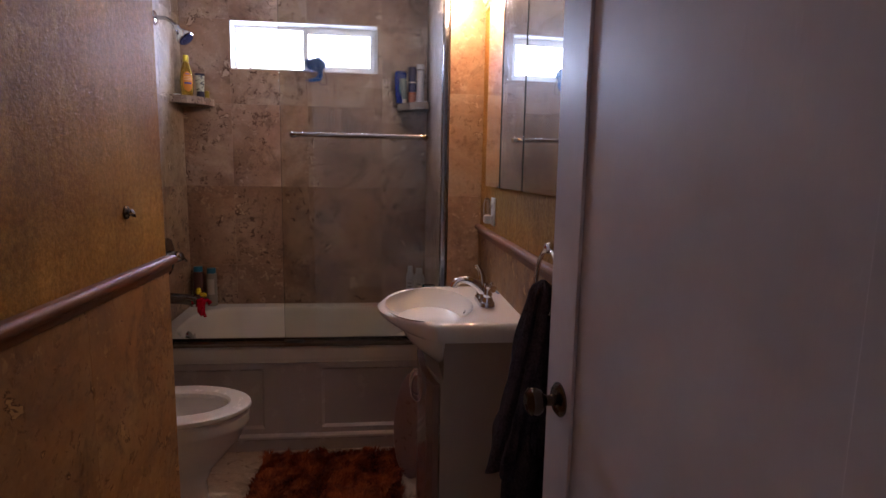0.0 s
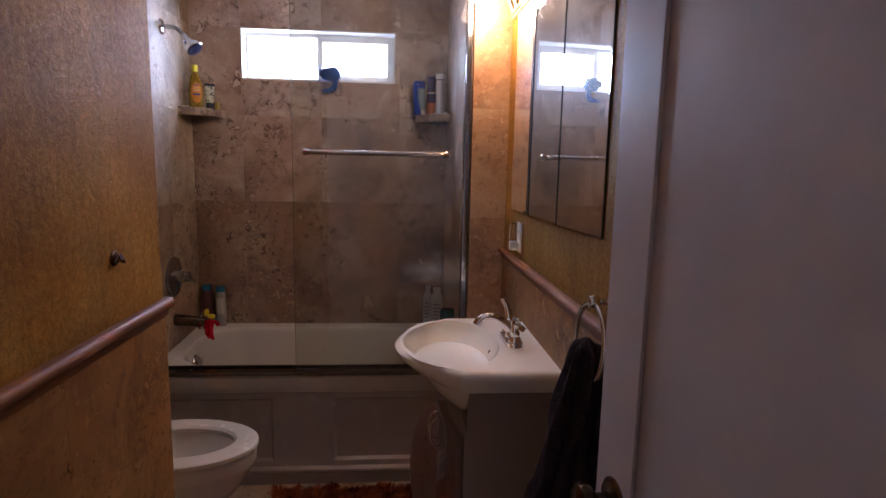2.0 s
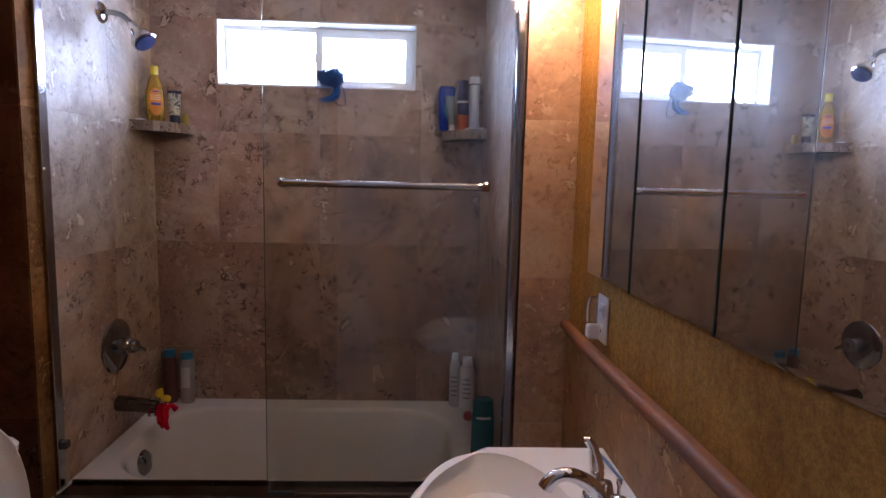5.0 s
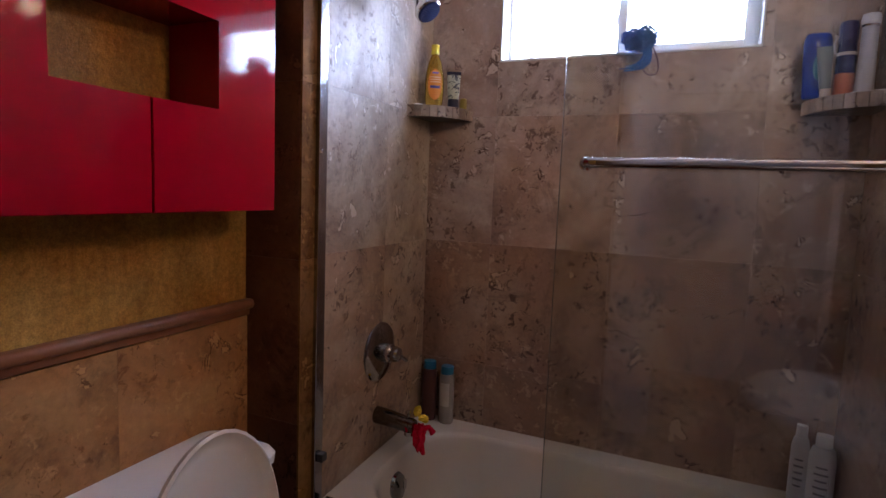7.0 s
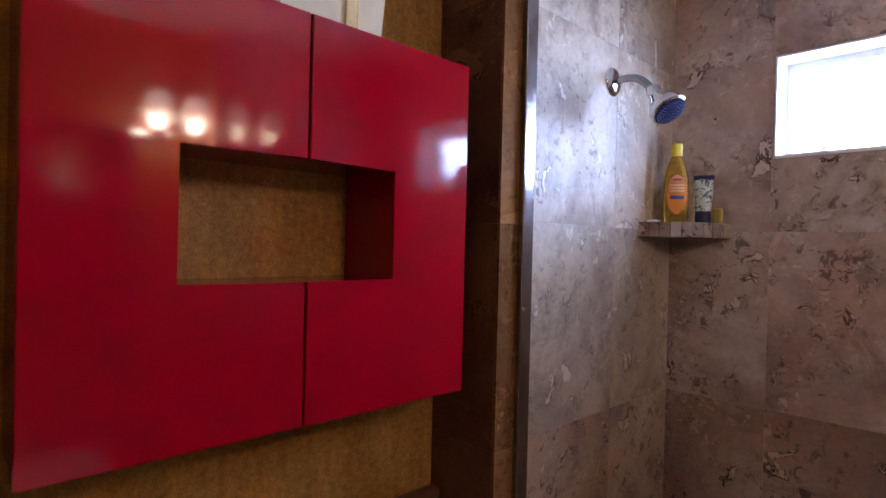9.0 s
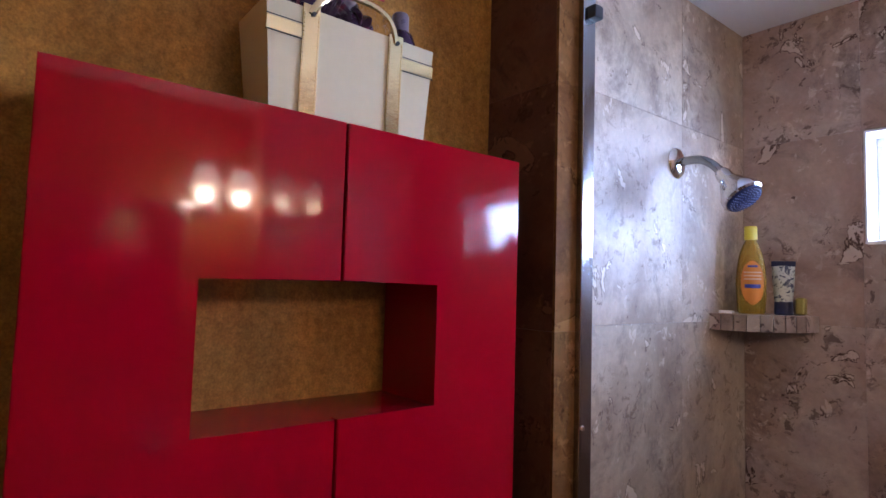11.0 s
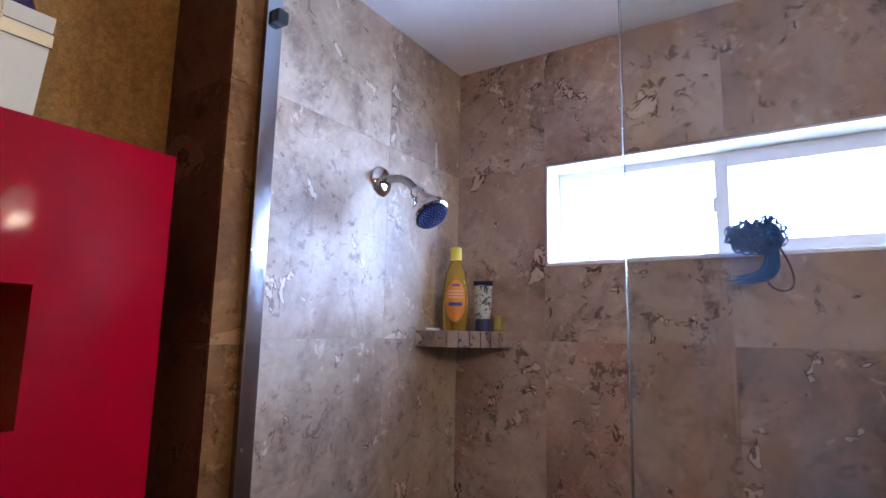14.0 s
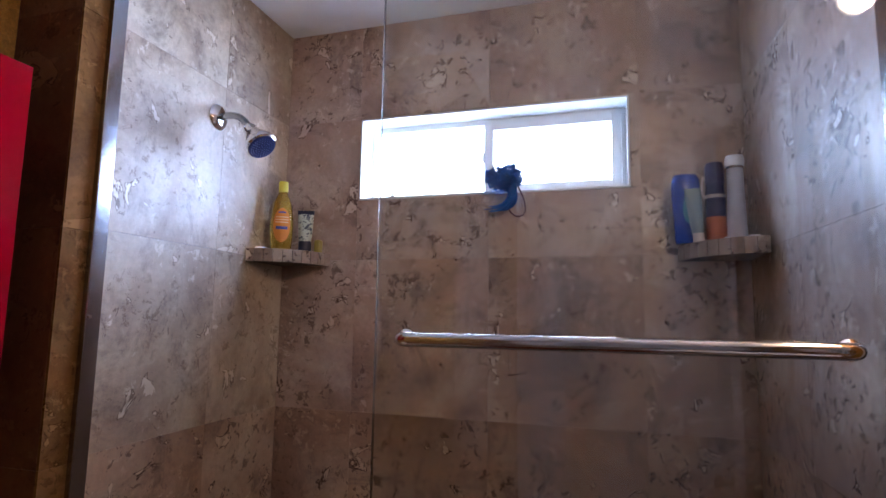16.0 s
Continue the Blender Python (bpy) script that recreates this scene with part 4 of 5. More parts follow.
def pouf():
    """Mesh bath pouf hung on the sill by its cord."""
    p = thing("bath_pouf", "dark blue mesh bath pouf hanging from the window sill", "bath pouf", (0.742, -0.04, 1.93))
    blue = cloth("blue_netting", (0.012, 0.06, 0.26), (0.04, 0.2, 0.52), 220, 1.0)
    rng = random.Random(5)
    b = bmesh.new()
    for i in range(340):
        d = Vector((rng.gauss(0, 1), rng.gauss(0, 0.7), rng.gauss(0, 0.7))).normalized()
        c = Vector((0.74, -0.042, 1.935)) + Vector((d.x * 0.036, d.y * 0.026, d.z * 0.025)) * rng.uniform(0.5, 1.35)
        side = d.orthogonal().normalized()
        side.rotate(Matrix.Rotation(rng.random() * 6.28, 3, d))
        pts = [c + side * (0.012 * math.cos(a)) + d * (0.012 * math.sin(a)) for a in (k * 0.63 for k in range(7))]
        tube([tuple(q) for q in pts], 0.0016, 4, b)
    part("netting", b, blue, p)
    core = bmesh.new()
    bmesh.ops.create_icosphere(core, subdivisions=3, radius=1)
    for v in core.verts:
        k = 1 + 0.3 * noise.noise(v.co * 3)
        v.co = Vector((0.74 + 0.02 * v.co.x * k, -0.042 + 0.015 * v.co.y * k, 1.935 + 0.012 * v.co.z * k))
    part("core", core, blue, p)
    tail = bmesh.new()
    for k in range(16):
        o = Vector((rng.uniform(-0.011, 0.011), rng.uniform(-0.006, 0.006), rng.uniform(-0.009, 0.009)))
        pts = bezier((0.755, -0.04, 1.925), (0.776, -0.045, 1.885), (0.768, -0.045, 1.842), (0.715 + rng.uniform(-0.022, 0.008), -0.04, 1.842 + rng.uniform(-0.006, 0.008)), 8)
        tube([tuple(Vector(q) + o) for q in pts], [0.003, 0.0035, 0.004, 0.004, 0.004, 0.0035, 0.003, 0.002, 0.0012], 5, tail)
    part("tail", tail, blue, p)
    part("cord", tube(bezier((0.768, -0.03, 1.93), (0.812, -0.035, 1.85), (0.806, -0.04, 1.815), (0.775, -0.04, 1.822), 10) + bezier((0.775, -0.04, 1.822), (0.76, -0.04, 1.826), (0.752, -0.04, 1.84), (0.75, -0.04, 1.86), 5)[1:], 0.0022, 6), plain("maroon_cord", (0.08, 0.02, 0.04), 0.7), p)
    s = thing("suction_cup", "small clear suction hook on the window sill", "suction cup", (0.36, 0.03, 1.907))
    part("cup", lathe([(0, 0), (0.016, 0), (0.013, 0.006), (0.005, 0.01), (0.006, 0.016), (0, 0.018)], (0.37, 0.03, 1.907), 16), VINYL, s)


pouf()


# ---------------------------------------------------------------- toilet niche
def toilet():
    t = thing("toilet", "cream two-piece toilet with its lid raised against the tank", "toilet", (0.25, -1.147, 0))
    cy = -1.147

    def egg(z, back, front, half, n=40, p=2.2):
        """A bowl ring: squarer behind, round in front."""
        out = []
        for i in range(n):
            a = 2 * math.pi * i / n
            c, s = math.cos(a), math.sin(a)
            ex = 2 / p
            mid = back + (front - back) * 0.42
            rx = (front - mid) if c > 0 else (mid - back)
            q = 1.0 if c > 0 else ex
            out.append((mid + rx * math.copysign(abs(c) ** q, c), cy + half * math.copysign(abs(s) ** (1.0 if c > 0 else 0.8), s), z))
        return out

    rings = [egg(0.0, 0.0, 0.42, 0.118), egg(0.03, 0.0, 0.415, 0.112), egg(0.1, 0.02, 0.41, 0.106), egg(0.16, 0.03, 0.44, 0.122), egg(0.22, 0.035, 0.495, 0.147), egg(0.28, 0.035, 0.545, 0.168), egg(0.325, 0.035, 0.565, 0.176), egg(0.34, 0.035, 0.58, 0.184), egg(0.36, 0.03, 0.587, 0.188), egg(0.388, 0.03, 0.586, 0.188), egg(0.4, 0.035, 0.572, 0.182), egg(0.401, 0.1, 0.53, 0.145), egg(0.37, 0.12, 0.505, 0.125), egg(0.27, 0.18, 0.44, 0.085), egg(0.22, 0.24, 0.38, 0.05)]
    part("bowl", loft(rings), PORCELAIN, t)
    # Opaque grey water; its dark colour stands for the shade inside the bowl.
    part("water", loft([egg(0.285, 0.175, 0.45, 0.092), egg(0.2852, 0.175, 0.45, 0.092)]), plain("water_in_shade", (0.13, 0.13, 0.12), 0.04, vary=0.1, bump=0), t)
    part("base_deck", box(-0.16, cy - 0.11, 0.3, 0.1, cy + 0.11, 0.4, 0.02, 3), PORCELAIN, t)
    seat = [egg(0.404, 0.085, 0.588, 0.19), egg(0.412, 0.078, 0.594, 0.195), egg(0.424, 0.08, 0.592, 0.193), egg(0.43, 0.09, 0.58, 0.183), egg(0.43, 0.155, 0.515, 0.125), egg(0.422, 0.165, 0.505, 0.115), egg(0.404, 0.165, 0.505, 0.115), egg(0.404, 0.085, 0.588, 0.19)]
    part("seat", loft(seat, False, False), SEAT, t)
    # raised lid, leaning back on the tank
    hinge = Matrix.Translation((0.097, 0, 0.424)) @ pose(0, 0, 0, 0, -92, 0) @ Matrix.Translation((-0.085, 0, -0.43))
    lid = [egg(0.43, 0.09, 0.585, 0.188), egg(0.434, 0.085, 0.592, 0.194), egg(0.446, 0.088, 0.588, 0.19), egg(0.452, 0.1, 0.57, 0.175), egg(0.454, 0.13, 0.54, 0.15)]
    lid = loft([egg(0.442, 0.12, 0.555, 0.16), egg(0.436, 0.1, 0.575, 0.178)] + lid)
    bmesh.ops.transform(lid, matrix=Matrix.Translation((0, 0.018, 0)) @ hinge, verts=lid.verts)
    part("lid", lid, SEAT, t)
    for s in (-0.075, 0.075):
        part("hinge", lathe([(0, -0.025), (0.011, -0.025), (0.012, 0), (0.011, 0.025), (0, 0.025)], (0.095, cy + s, 0.436), 14, "y"), SEAT, t)
    tk = loft([rrect(-0.165, cy - 0.21, 0.015, cy + 0.21, 0.03, 0.385), rrect(-0.172, cy - 0.222, 0.03, cy + 0.222, 0.035, 0.42), rrect(-0.176, cy - 0.232, 0.04, cy + 0.232, 0.035, 0.76)])
    tank = part("tank", tk, PORCELAIN, t)
    b = loft([rrect(-0.178, cy - 0.25, 0.04, cy + 0.25, 0.038, 0.757), rrect(-0.178, cy - 0.257, 0.048, cy + 0.257, 0.04, 0.765), rrect(-0.178, cy - 0.258, 0.05, cy + 0.258, 0.04, 0.785), rrect(-0.176, cy - 0.25, 0.041, cy + 0.25, 0.036, 0.797), rrect(-0.17, cy - 0.232, 0.028, cy + 0.232, 0.03, 0.801)])
    part("tank_lid", b, PORCELAIN, tank)
    part("flush_lever", tube([(0.045, cy - 0.16, 0.7), (0.058, cy - 0.16, 0.7), (0.06, cy - 0.11, 0.692)], 0.007, 10), CHROME, tank)


toilet()


def red_cabinet():
    c = thing("wall_cabinet", "glossy red lacquered wall cabinet with an open niche through it", "cabinet", (-0.11, -1.178, 1.37))
    y0, y1, z0, z1 = -1.527, -0.83, 1.371, 2.001
    oy0, oy1, oz0, oz1 = -1.363, -1.007, 1.592, 1.779
    ym = -1.175
    xb, xf = NICHE + 0.003, -0.05
    part("side_box", box(xb, y0 + 0.004, z0 + 0.003, xf, oy0 - 0.001, z1 - 0.003), RED, c)
    part("side_box", box(xb, oy1 + 0.001, z0 + 0.003, xf, y1 - 0.004, z1 - 0.003), RED, c)
    part("top_box", box(xb, oy0 - 0.0008, oz1 + 0.001, xf, oy1 + 0.0008, z1 - 0.003), RED, c)
    part("bottom_box", box(xb, oy0 - 0.0008, z0 + 0.003, xf, oy1 + 0.0008, oz0 - 0.001), RED, c)
    g = 0.0018
    d = 0.0014
    for name, a0, a1, i0, i1 in (("door", y0, ym - g, oy0, None), ("door", ym + g, y1, None, oy1)):
        # each door is a plate with its half of the niche cut out
        lo, hi = (a0, a1)
        if i0 is not None:
            pts = [(lo, z0), (hi, z0), (hi, oz0), (i0, oz0), (i0, oz1), (hi, oz1), (hi, z1), (lo, z1)]
        else:
            pts = [(hi, z0), (hi, z1), (lo, z1), (lo, oz1), (i1, oz1), (i1, oz0), (lo, oz0), (lo, z0)]
        bm = bmesh.new()
        v0 = [bm.verts.new((xf + 0.0008, y, z)) for y, z in pts]
        v1 = [bm.verts.new((-0.03, y, z)) for y, z in pts]
        f = bm.faces.new(v1)
        bm.faces.new(v0[::-1])
        k = len(pts)
        for i in range(k):
            bm.faces.new((v0[i], v0[(i + 1) % k], v1[(i + 1) % k], v1[i]))
        bmesh.ops.bevel(bm, geom=[e for e in bm.edges if e in f.edges[:]], offset=d, segments=2, affect="EDGES")
        part(name, bm, RED, c)


red_cabinet()


def gift_bag():
    g = thing("gift_basket", "cream leatherette basket with gold straps on the red cabinet", "gift basket", (-0.105, -1.145, 2.001))
    z0, z1 = 2.0015, 2.157
    ya, yb = -1.29, -1.012
    b = loft([[(-0.15, ya + 0.012, z0), (-0.06, ya + 0.012, z0), (-0.06, yb - 0.012, z0), (-0.15, yb - 0.012, z0)], [(-0.165, ya, z1), (-0.055, ya, z1), (-0.055, yb, z1), (-0.165, yb, z1)], [(-0.162, ya + 0.003, z1), (-0.058, ya + 0.003, z1), (-0.058, yb - 0.003, z1), (-0.162, yb - 0.003, z1)], [(-0.148, ya + 0.014, z0 + 0.02), (-0.062, ya + 0.014, z0 + 0.02), (-0.062, yb - 0.014, z0 + 0.02), (-0.148, yb - 0.014, z0 + 0.02)]])
    part("body", b, LEATHER, g)
    xf = lambda z: -0.06 + 0.005 * (z - z0) / (z1 - z0)

    def band(y0, y1, za, zb, out, name, mat, n=12):
        bm = bmesh.new()
        rows = []
        for i in range(n + 1):
            z = za + (zb - za) * i / n
            w = 0.0012 * noise.noise((z * 60, y0 * 9, 1))
            rows.append([bm.verts.new((xf(z) + o, y, z)) for y, o in ((y0, 0.0002), (y0, out + w), (y1, out - w), (y1, 0.0002))])
        for r, s in zip(rows, rows[1:]):
            for k in range(3):
                bm.faces.new((r[k], r[k + 1], s[k + 1], s[k]))
        return part(name, bm, mat, g)

    for y in (-1.226, -1.086):
        s = band(y - 0.0125, y + 0.0125, z0 + 0.001, z1 + 0.004, 0.003, "strap", FOIL)
        part("rivet", lathe([(0, 0), (0.0035, 0), (0.003, 0.003), (0, 0.003)], (xf(2.149) + 0.0035, y + 0.002, 2.149), 10, "x"), BLACK, s)
        st = bmesh.new()
        for k in range(24):
            for e in (-0.0105, 0.0105):
                z = z0 + 0.006 + k * 0.006
                box(xf(z) + 0.003, y + e - 0.0006, z, xf(z) + 0.0044, y + e + 0.0006, z + 0.0035, bm=st)
        part("stitching", st, FOIL, s)
    for za, zb in ((2.112, 2.13),):
        for y0, y1 in ((ya + 0.001, -1.239), (-1.073, yb - 0.001)):
            band(y0, y1, za, zb, 0.002, "cross_band", FOIL)
            band(y0, y1, za - 0.0025, za - 0.001, 0.0024, "seam", BLACK, 2)
            band(y0, y1, zb + 0.001, zb + 0.0025, 0.0024, "seam", BLACK, 2)
    h = bezier((-0.052, -1.226, 2.148), (-0.05, -1.215, 2.185), (-0.05, -1.18, 2.197), (-0.052, -1.147, 2.195), 8) + bezier((-0.052, -1.147, 2.195), (-0.05, -1.11, 2.193), (-0.05, -1.09, 2.183), (-0.053, -1.086, 2.148), 8)[1:]
    hb = bmesh.new()
    rows = []
    for i, q in enumerate(h):
        u, v = Vector(h[max(0, i - 1)]), Vector(h[min(len(h) - 1, i + 1)])
        side = (v - u).cross(Vector((1, 0, 0))).normalized() * 0.0055
        rows.append([hb.verts.new(tuple(Vector(q) + side * e + Vector((o, 0, 0)))) for e, o in ((-1, 0), (-0.5, 0.0022), (0.5, 0.0022), (1, 0), (0.5, -0.0018), (-0.5, -0.0018))])
    for r, q in zip(rows, rows[1:]):
        for i in range(6):
            hb.faces.new((r[i], r[(i + 1) % 6], q[(i + 1) % 6], q[i]))
    part("handle", hb, FOIL, g)
    # wrapped toiletries standing in the basket
    dark, wine = plain("violet_glass", (0.04, 0.018, 0.05), 0.15, vary=0.3, grain=20), plain("wine_label", (0.22, 0.02, 0.05), 0.35)
    floor_z = z0 + 0.0215
    for y, x, r, h, cap, lab in ((-1.215, -0.11, 0.032, 0.2, 0.035, "dark violet bottle with a wine-red label in the basket"), (-1.145, -0.108, 0.033, 0.175, 0.03, "dark violet bottle in the basket"), (-1.048, -0.1, 0.03, 0.172, 0.03, "round violet bottle with a grey cap in the basket")):
        b, body = bottle("toiletry_bottle", lab, (x, y, floor_z), [(0, 0), (r - 0.003, 0), (r, 0.004), (r, h - 0.03), (r * 0.75, h - 0.008), (r * 0.45, h), (0, h)], dark, 0.9, 0, [(0, h - 0.002), (r * 0.5, h - 0.002), (r * 0.48, h + cap - 0.003), (r * 0.4, h + cap), (0, h + cap)], plain("grey_cap", (0.14, 0.12, 0.16), 0.3))
        panel_on((x, y, floor_z), 90, 0.9, r * 0.7, h * 0.74, h - 0.032, lambda q: r, wine, "label", b, "wine-red label", False, 0.0)
        if y > -1.1:
            panel_on((x, y, floor_z), 90, 0.9, r * 0.42, h * 0.8, h - 0.04, lambda q: r + 0.0006, VINYL, "print_patch", b, "white printed patch", True, 0.1)
    tag = thing("gift_tag", "red card tag standing on the wrapped bottles", "tag", (-0.061, -1.128, 2.212))
    part("card", box(-0.062, -1.15, 2.212, -0.0603, -1.105, 2.253), plain("red_card", (0.36, 0.03, 0.03), 0.5), tag)
    w = thing("tissue_wrap", "crumpled dark violet wrap with a wine-red streak in the basket", "wrapping", (-0.11, -1.19, 2.03))
    violet = Mat("violet_wrap", 0.22, 0, (0.05, 0.02, 0.05))
    cc = violet.coords()
    violet.color(violet.ramp(violet.noise(cc, 13, 4, 0.6, 1.0), (0.42, (0.03, 0.012, 0.035)), (0.56, (0.11, 0.06, 0.11)), (0.68, (0.26, 0.02, 0.06))))
    for k, (y, z, ry, rz, name) in enumerate(((-1.2, 2.19, 0.052, 0.075, "crumpled_wrap"), (-1.145, 2.165, 0.05, 0.05, "crumpled_wrap"))):
        b = bmesh.new()
        bmesh.ops.create_icosphere(b, subdivisions=5, radius=1)
        for v in b.verts:
            fan = math.atan2(v.co.y, v.co.z + 1.15)
            q = 1 + 0.22 * noise.noise(v.co * 1.6 + Vector((k, 0, 0)))
            pleat = 0.5 + 0.4 * math.sin(22 * fan + 3 * noise.noise(v.co * 1.3)) + 0.2 * noise.noise((fan * 9, v.co.z, k))
            v.co = Vector((-0.108 + 0.036 * v.co.x * q * (0.55 + 0.5 * pleat), y + ry * v.co.y * q * (0.8 + 0.25 * v.co.z), z + rz * v.co.z * q * (0.9 + 0.15 * pleat)))
        part(name, b, violet.m, w)
    film = thing("cellophane_wrap", "torn clear cellophane standing out of the basket", "wrapping", (-0.11, -1.2, 2.17))
    clear = pane("cellophane", (0.93, 0.9, 0.92), 1.35)
    for k, (y0, y1, z1, lean) in enumerate(((-1.28, -1.2, 2.285, -0.02), (-1.2, -1.11, 2.27, 0.01), (-1.1, -1.06, 2.215, 0.015))):
        b = bmesh.new()
        grid = [[b.verts.new((-0.075 + 0.018 * noise.noise((u * 5, v * 4, k)) - 0.02 * v, y0 + (y1 - y0) * u + lean * v + 0.012 * noise.noise((v * 4, u * 2, k + 5)), 2.12 + (z1 - 2.12) * v + 0.02 * noise.noise((u * 6, 0, k)) * v)) for u in (i / 10 for i in range(11))] for v in (i / 10 for i in range(11))]
        for r, s in zip(grid, grid[1:]):
            for i in range(10):
                b.faces.new((r[i], r[i + 1], s[i + 1], s[i]))
        part("sheet", b, clear, film)


gift_bag()


# ---------------------------------------------------------------- basin side
def vanity():
    cy = -1.41
    v = thing("vanity", "small white vanity cabinet with bowed doors in painted rose shade", "vanity", (1.42, cy, 0))

    def bow(x_side, bulge, z, half=0.262, n=12):
        pts = [(RIGHT - 0.008, cy + half), (RIGHT - 0.008, cy - half)]
        for i in range(n + 1):
            u = -1 + 2 * i / n
            pts.append((x_side - bulge * (1 - u * u), cy + half * u))
        return [(x, y, z) for x, y in pts]

    part("body", loft([bow(1.30, 0.035, 0.08), bow(1.30, 0.035, 0.7), bow(1.308, 0.0, 0.704), bow(1.308, 0.0, 0.83)]), CABINET, v)
    part("plinth", loft([bow(1.33, 0.03, 0.0, 0.25), bow(1.33, 0.03, 0.08, 0.25)]), CABINET, v)
    n = 12
    for lo, hi in ((-0.985, -0.01), (0.01, 0.985)):
        rings = []
        for z in (0.1, 0.104, 0.686, 0.69):
            e = 0.003 if z in (0.1, 0.69) else 0.0
            a = [(1.296 - 0.035 * (1 - u * u) - 0.018 + e, cy + 0.262 * u, z) for u in (lo + (hi - lo) * i / n for i in range(n + 1))]
            c = [(x + 0.019, y, z) for x, y, z in reversed(a)]
            rings.append(a + c)
        d = part("door", loft(rings), VANITY_DOOR, v)
        u = -0.1 if lo < -0.5 else 0.1
        xh = 1.276 - 0.035
        part("handle", tube(bezier((xh + 0.002, cy + 0.262 * u, 0.54), (xh - 0.03, cy + 0.262 * u, 0.54), (xh - 0.03, cy + 0.262 * u, 0.64), (xh + 0.002, cy + 0.262 * u, 0.64), 10), 0.005, 10), CHROME, d)

    # ceramic basin with an overhanging round belly
    s = thing("wash_basin", "glossy white ceramic wash basin with a bowed belly", "basin", (1.4, cy, 0.8))

    def rim(z, inset, front, half=0.292, wall=RIGHT - 0.004, n=26):
        """Straight sides from the wall, then a bowed front."""
        side, hh = 1.285, half - inset
        pts = [(wall, cy + hh * k / 6) for k in range(0, 6)]
        pts += [(wall - (wall - side) * k / 9, cy + hh) for k in range(0, 9)]
        for i in range(n + 1):
            u = math.cos(math.pi * i / n)
            pts.append((side + inset * 0.4 - (side - front) * (1 - abs(u) ** 2.1), cy + hh * u))
        pts += [(side + (wall - side) * k / 9, cy - hh) for k in range(1, 10)]
        pts += [(wall, cy - hh * k / 6) for k in range(5, 0, -1)]
        return [(x, y, z) for x, y in pts]

    outer = [rim(0.8305, 0.02, 1.17), rim(0.834, 0.006, 1.155), rim(0.845, 0.002, 1.132), rim(0.86, 0.0, 1.112), rim(0.872, 0.0, 1.102), rim(0.881, 0.002, 1.1), rim(0.888, 0.007, 1.104), rim(0.892, 0.015, 1.111), rim(0.893, 0.022, 1.118)]
    n = len(outer[0])

    def oval(z, cx, rx, ry):
        """Starts at the wall side and runs the same way round as the rim."""
        out = []
        for x, y, _ in outer[-1]:
            a = math.atan2((y - cy) / 0.29, (x - 1.30) / 0.235)
            out.append((cx + rx * math.cos(a), cy + ry * math.sin(a), z))
        return out

    inner = []
    for f in (1.0, 0.99, 0.972, 0.945, 0.905, 0.85, 0.78, 0.69, 0.58, 0.45, 0.3, 0.16, 0.06):
        inner.append(oval(0.8925 - 0.122 * (1 - f ** 2.1) ** 0.85, 1.305 - 0.027 * f, 0.157 * f, 0.248 * f))
    part("bowl", loft(outer + inner, True, True), PORCELAIN, s)
    # belly under the front
    rings = []
    for z, hx, hy in ((0.8312, 0.13, 0.271), (0.815, 0.124, 0.266), (0.79, 0.108, 0.251), (0.765, 0.086, 0.226), (0.742, 0.06, 0.19), (0.722, 0.03, 0.14), (0.712, 0.01, 0.09)):
        us = [math.cos(math.pi * i / 26) for i in range(27)]
        rings.append([(1.302 - hx * (1 - abs(u) ** 2.1), cy + hy * u, z) for u in us] + [(1.31, cy + hy * u, z) for u in reversed(us)])
    part("belly", loft(rings), PORCELAIN, s)
    part("overflow_hole", lathe([(0, 0), (0.007, 0), (0.007, 0.001), (0, 0.001)], m=pose(1.409, cy, 0.857, 0, -62, 0) , n=14), BLACK, s)
    part("drain", lathe([(0, 0), (0.02, 0), (0.021, 0.002), (0.017, 0.004), (0, 0.003)], (1.305, cy, 0.7705), 20), CHROME, s)

    f = thing("faucet", "chrome two-handle basin faucet with a swan-neck spout", "faucet", (1.48, cy, 0.893))
    zb = 0.893
    part("base_plate", loft([rrect(1.452, cy - 0.08, 1.508, cy + 0.08, 0.027, zb), rrect(1.454, cy - 0.078, 1.506, cy + 0.078, 0.025, zb + 0.012), rrect(1.462, cy - 0.07, 1.498, cy + 0.07, 0.017, zb + 0.016)]), CHROME, f)
    part("column", lathe([(0.022, 0.012), (0.02, 0.03), (0.016, 0.045), (0.013, 0.06), (0.011, 0.068), (0, 0.07)], (1.48, cy, zb), 20), CHROME, f)
    part("spout", tube(bezier((1.48, cy, zb + 0.035), (1.43, cy, zb + 0.09), (1.385, cy, zb + 0.098), (1.366, cy, zb + 0.055), 16), [0.019, 0.0175, 0.0165, 0.0155, 0.015, 0.0145, 0.014, 0.0135, 0.0135, 0.013, 0.013, 0.013, 0.013, 0.0135, 0.014, 0.0145, 0.0145], 16), CHROME, f)
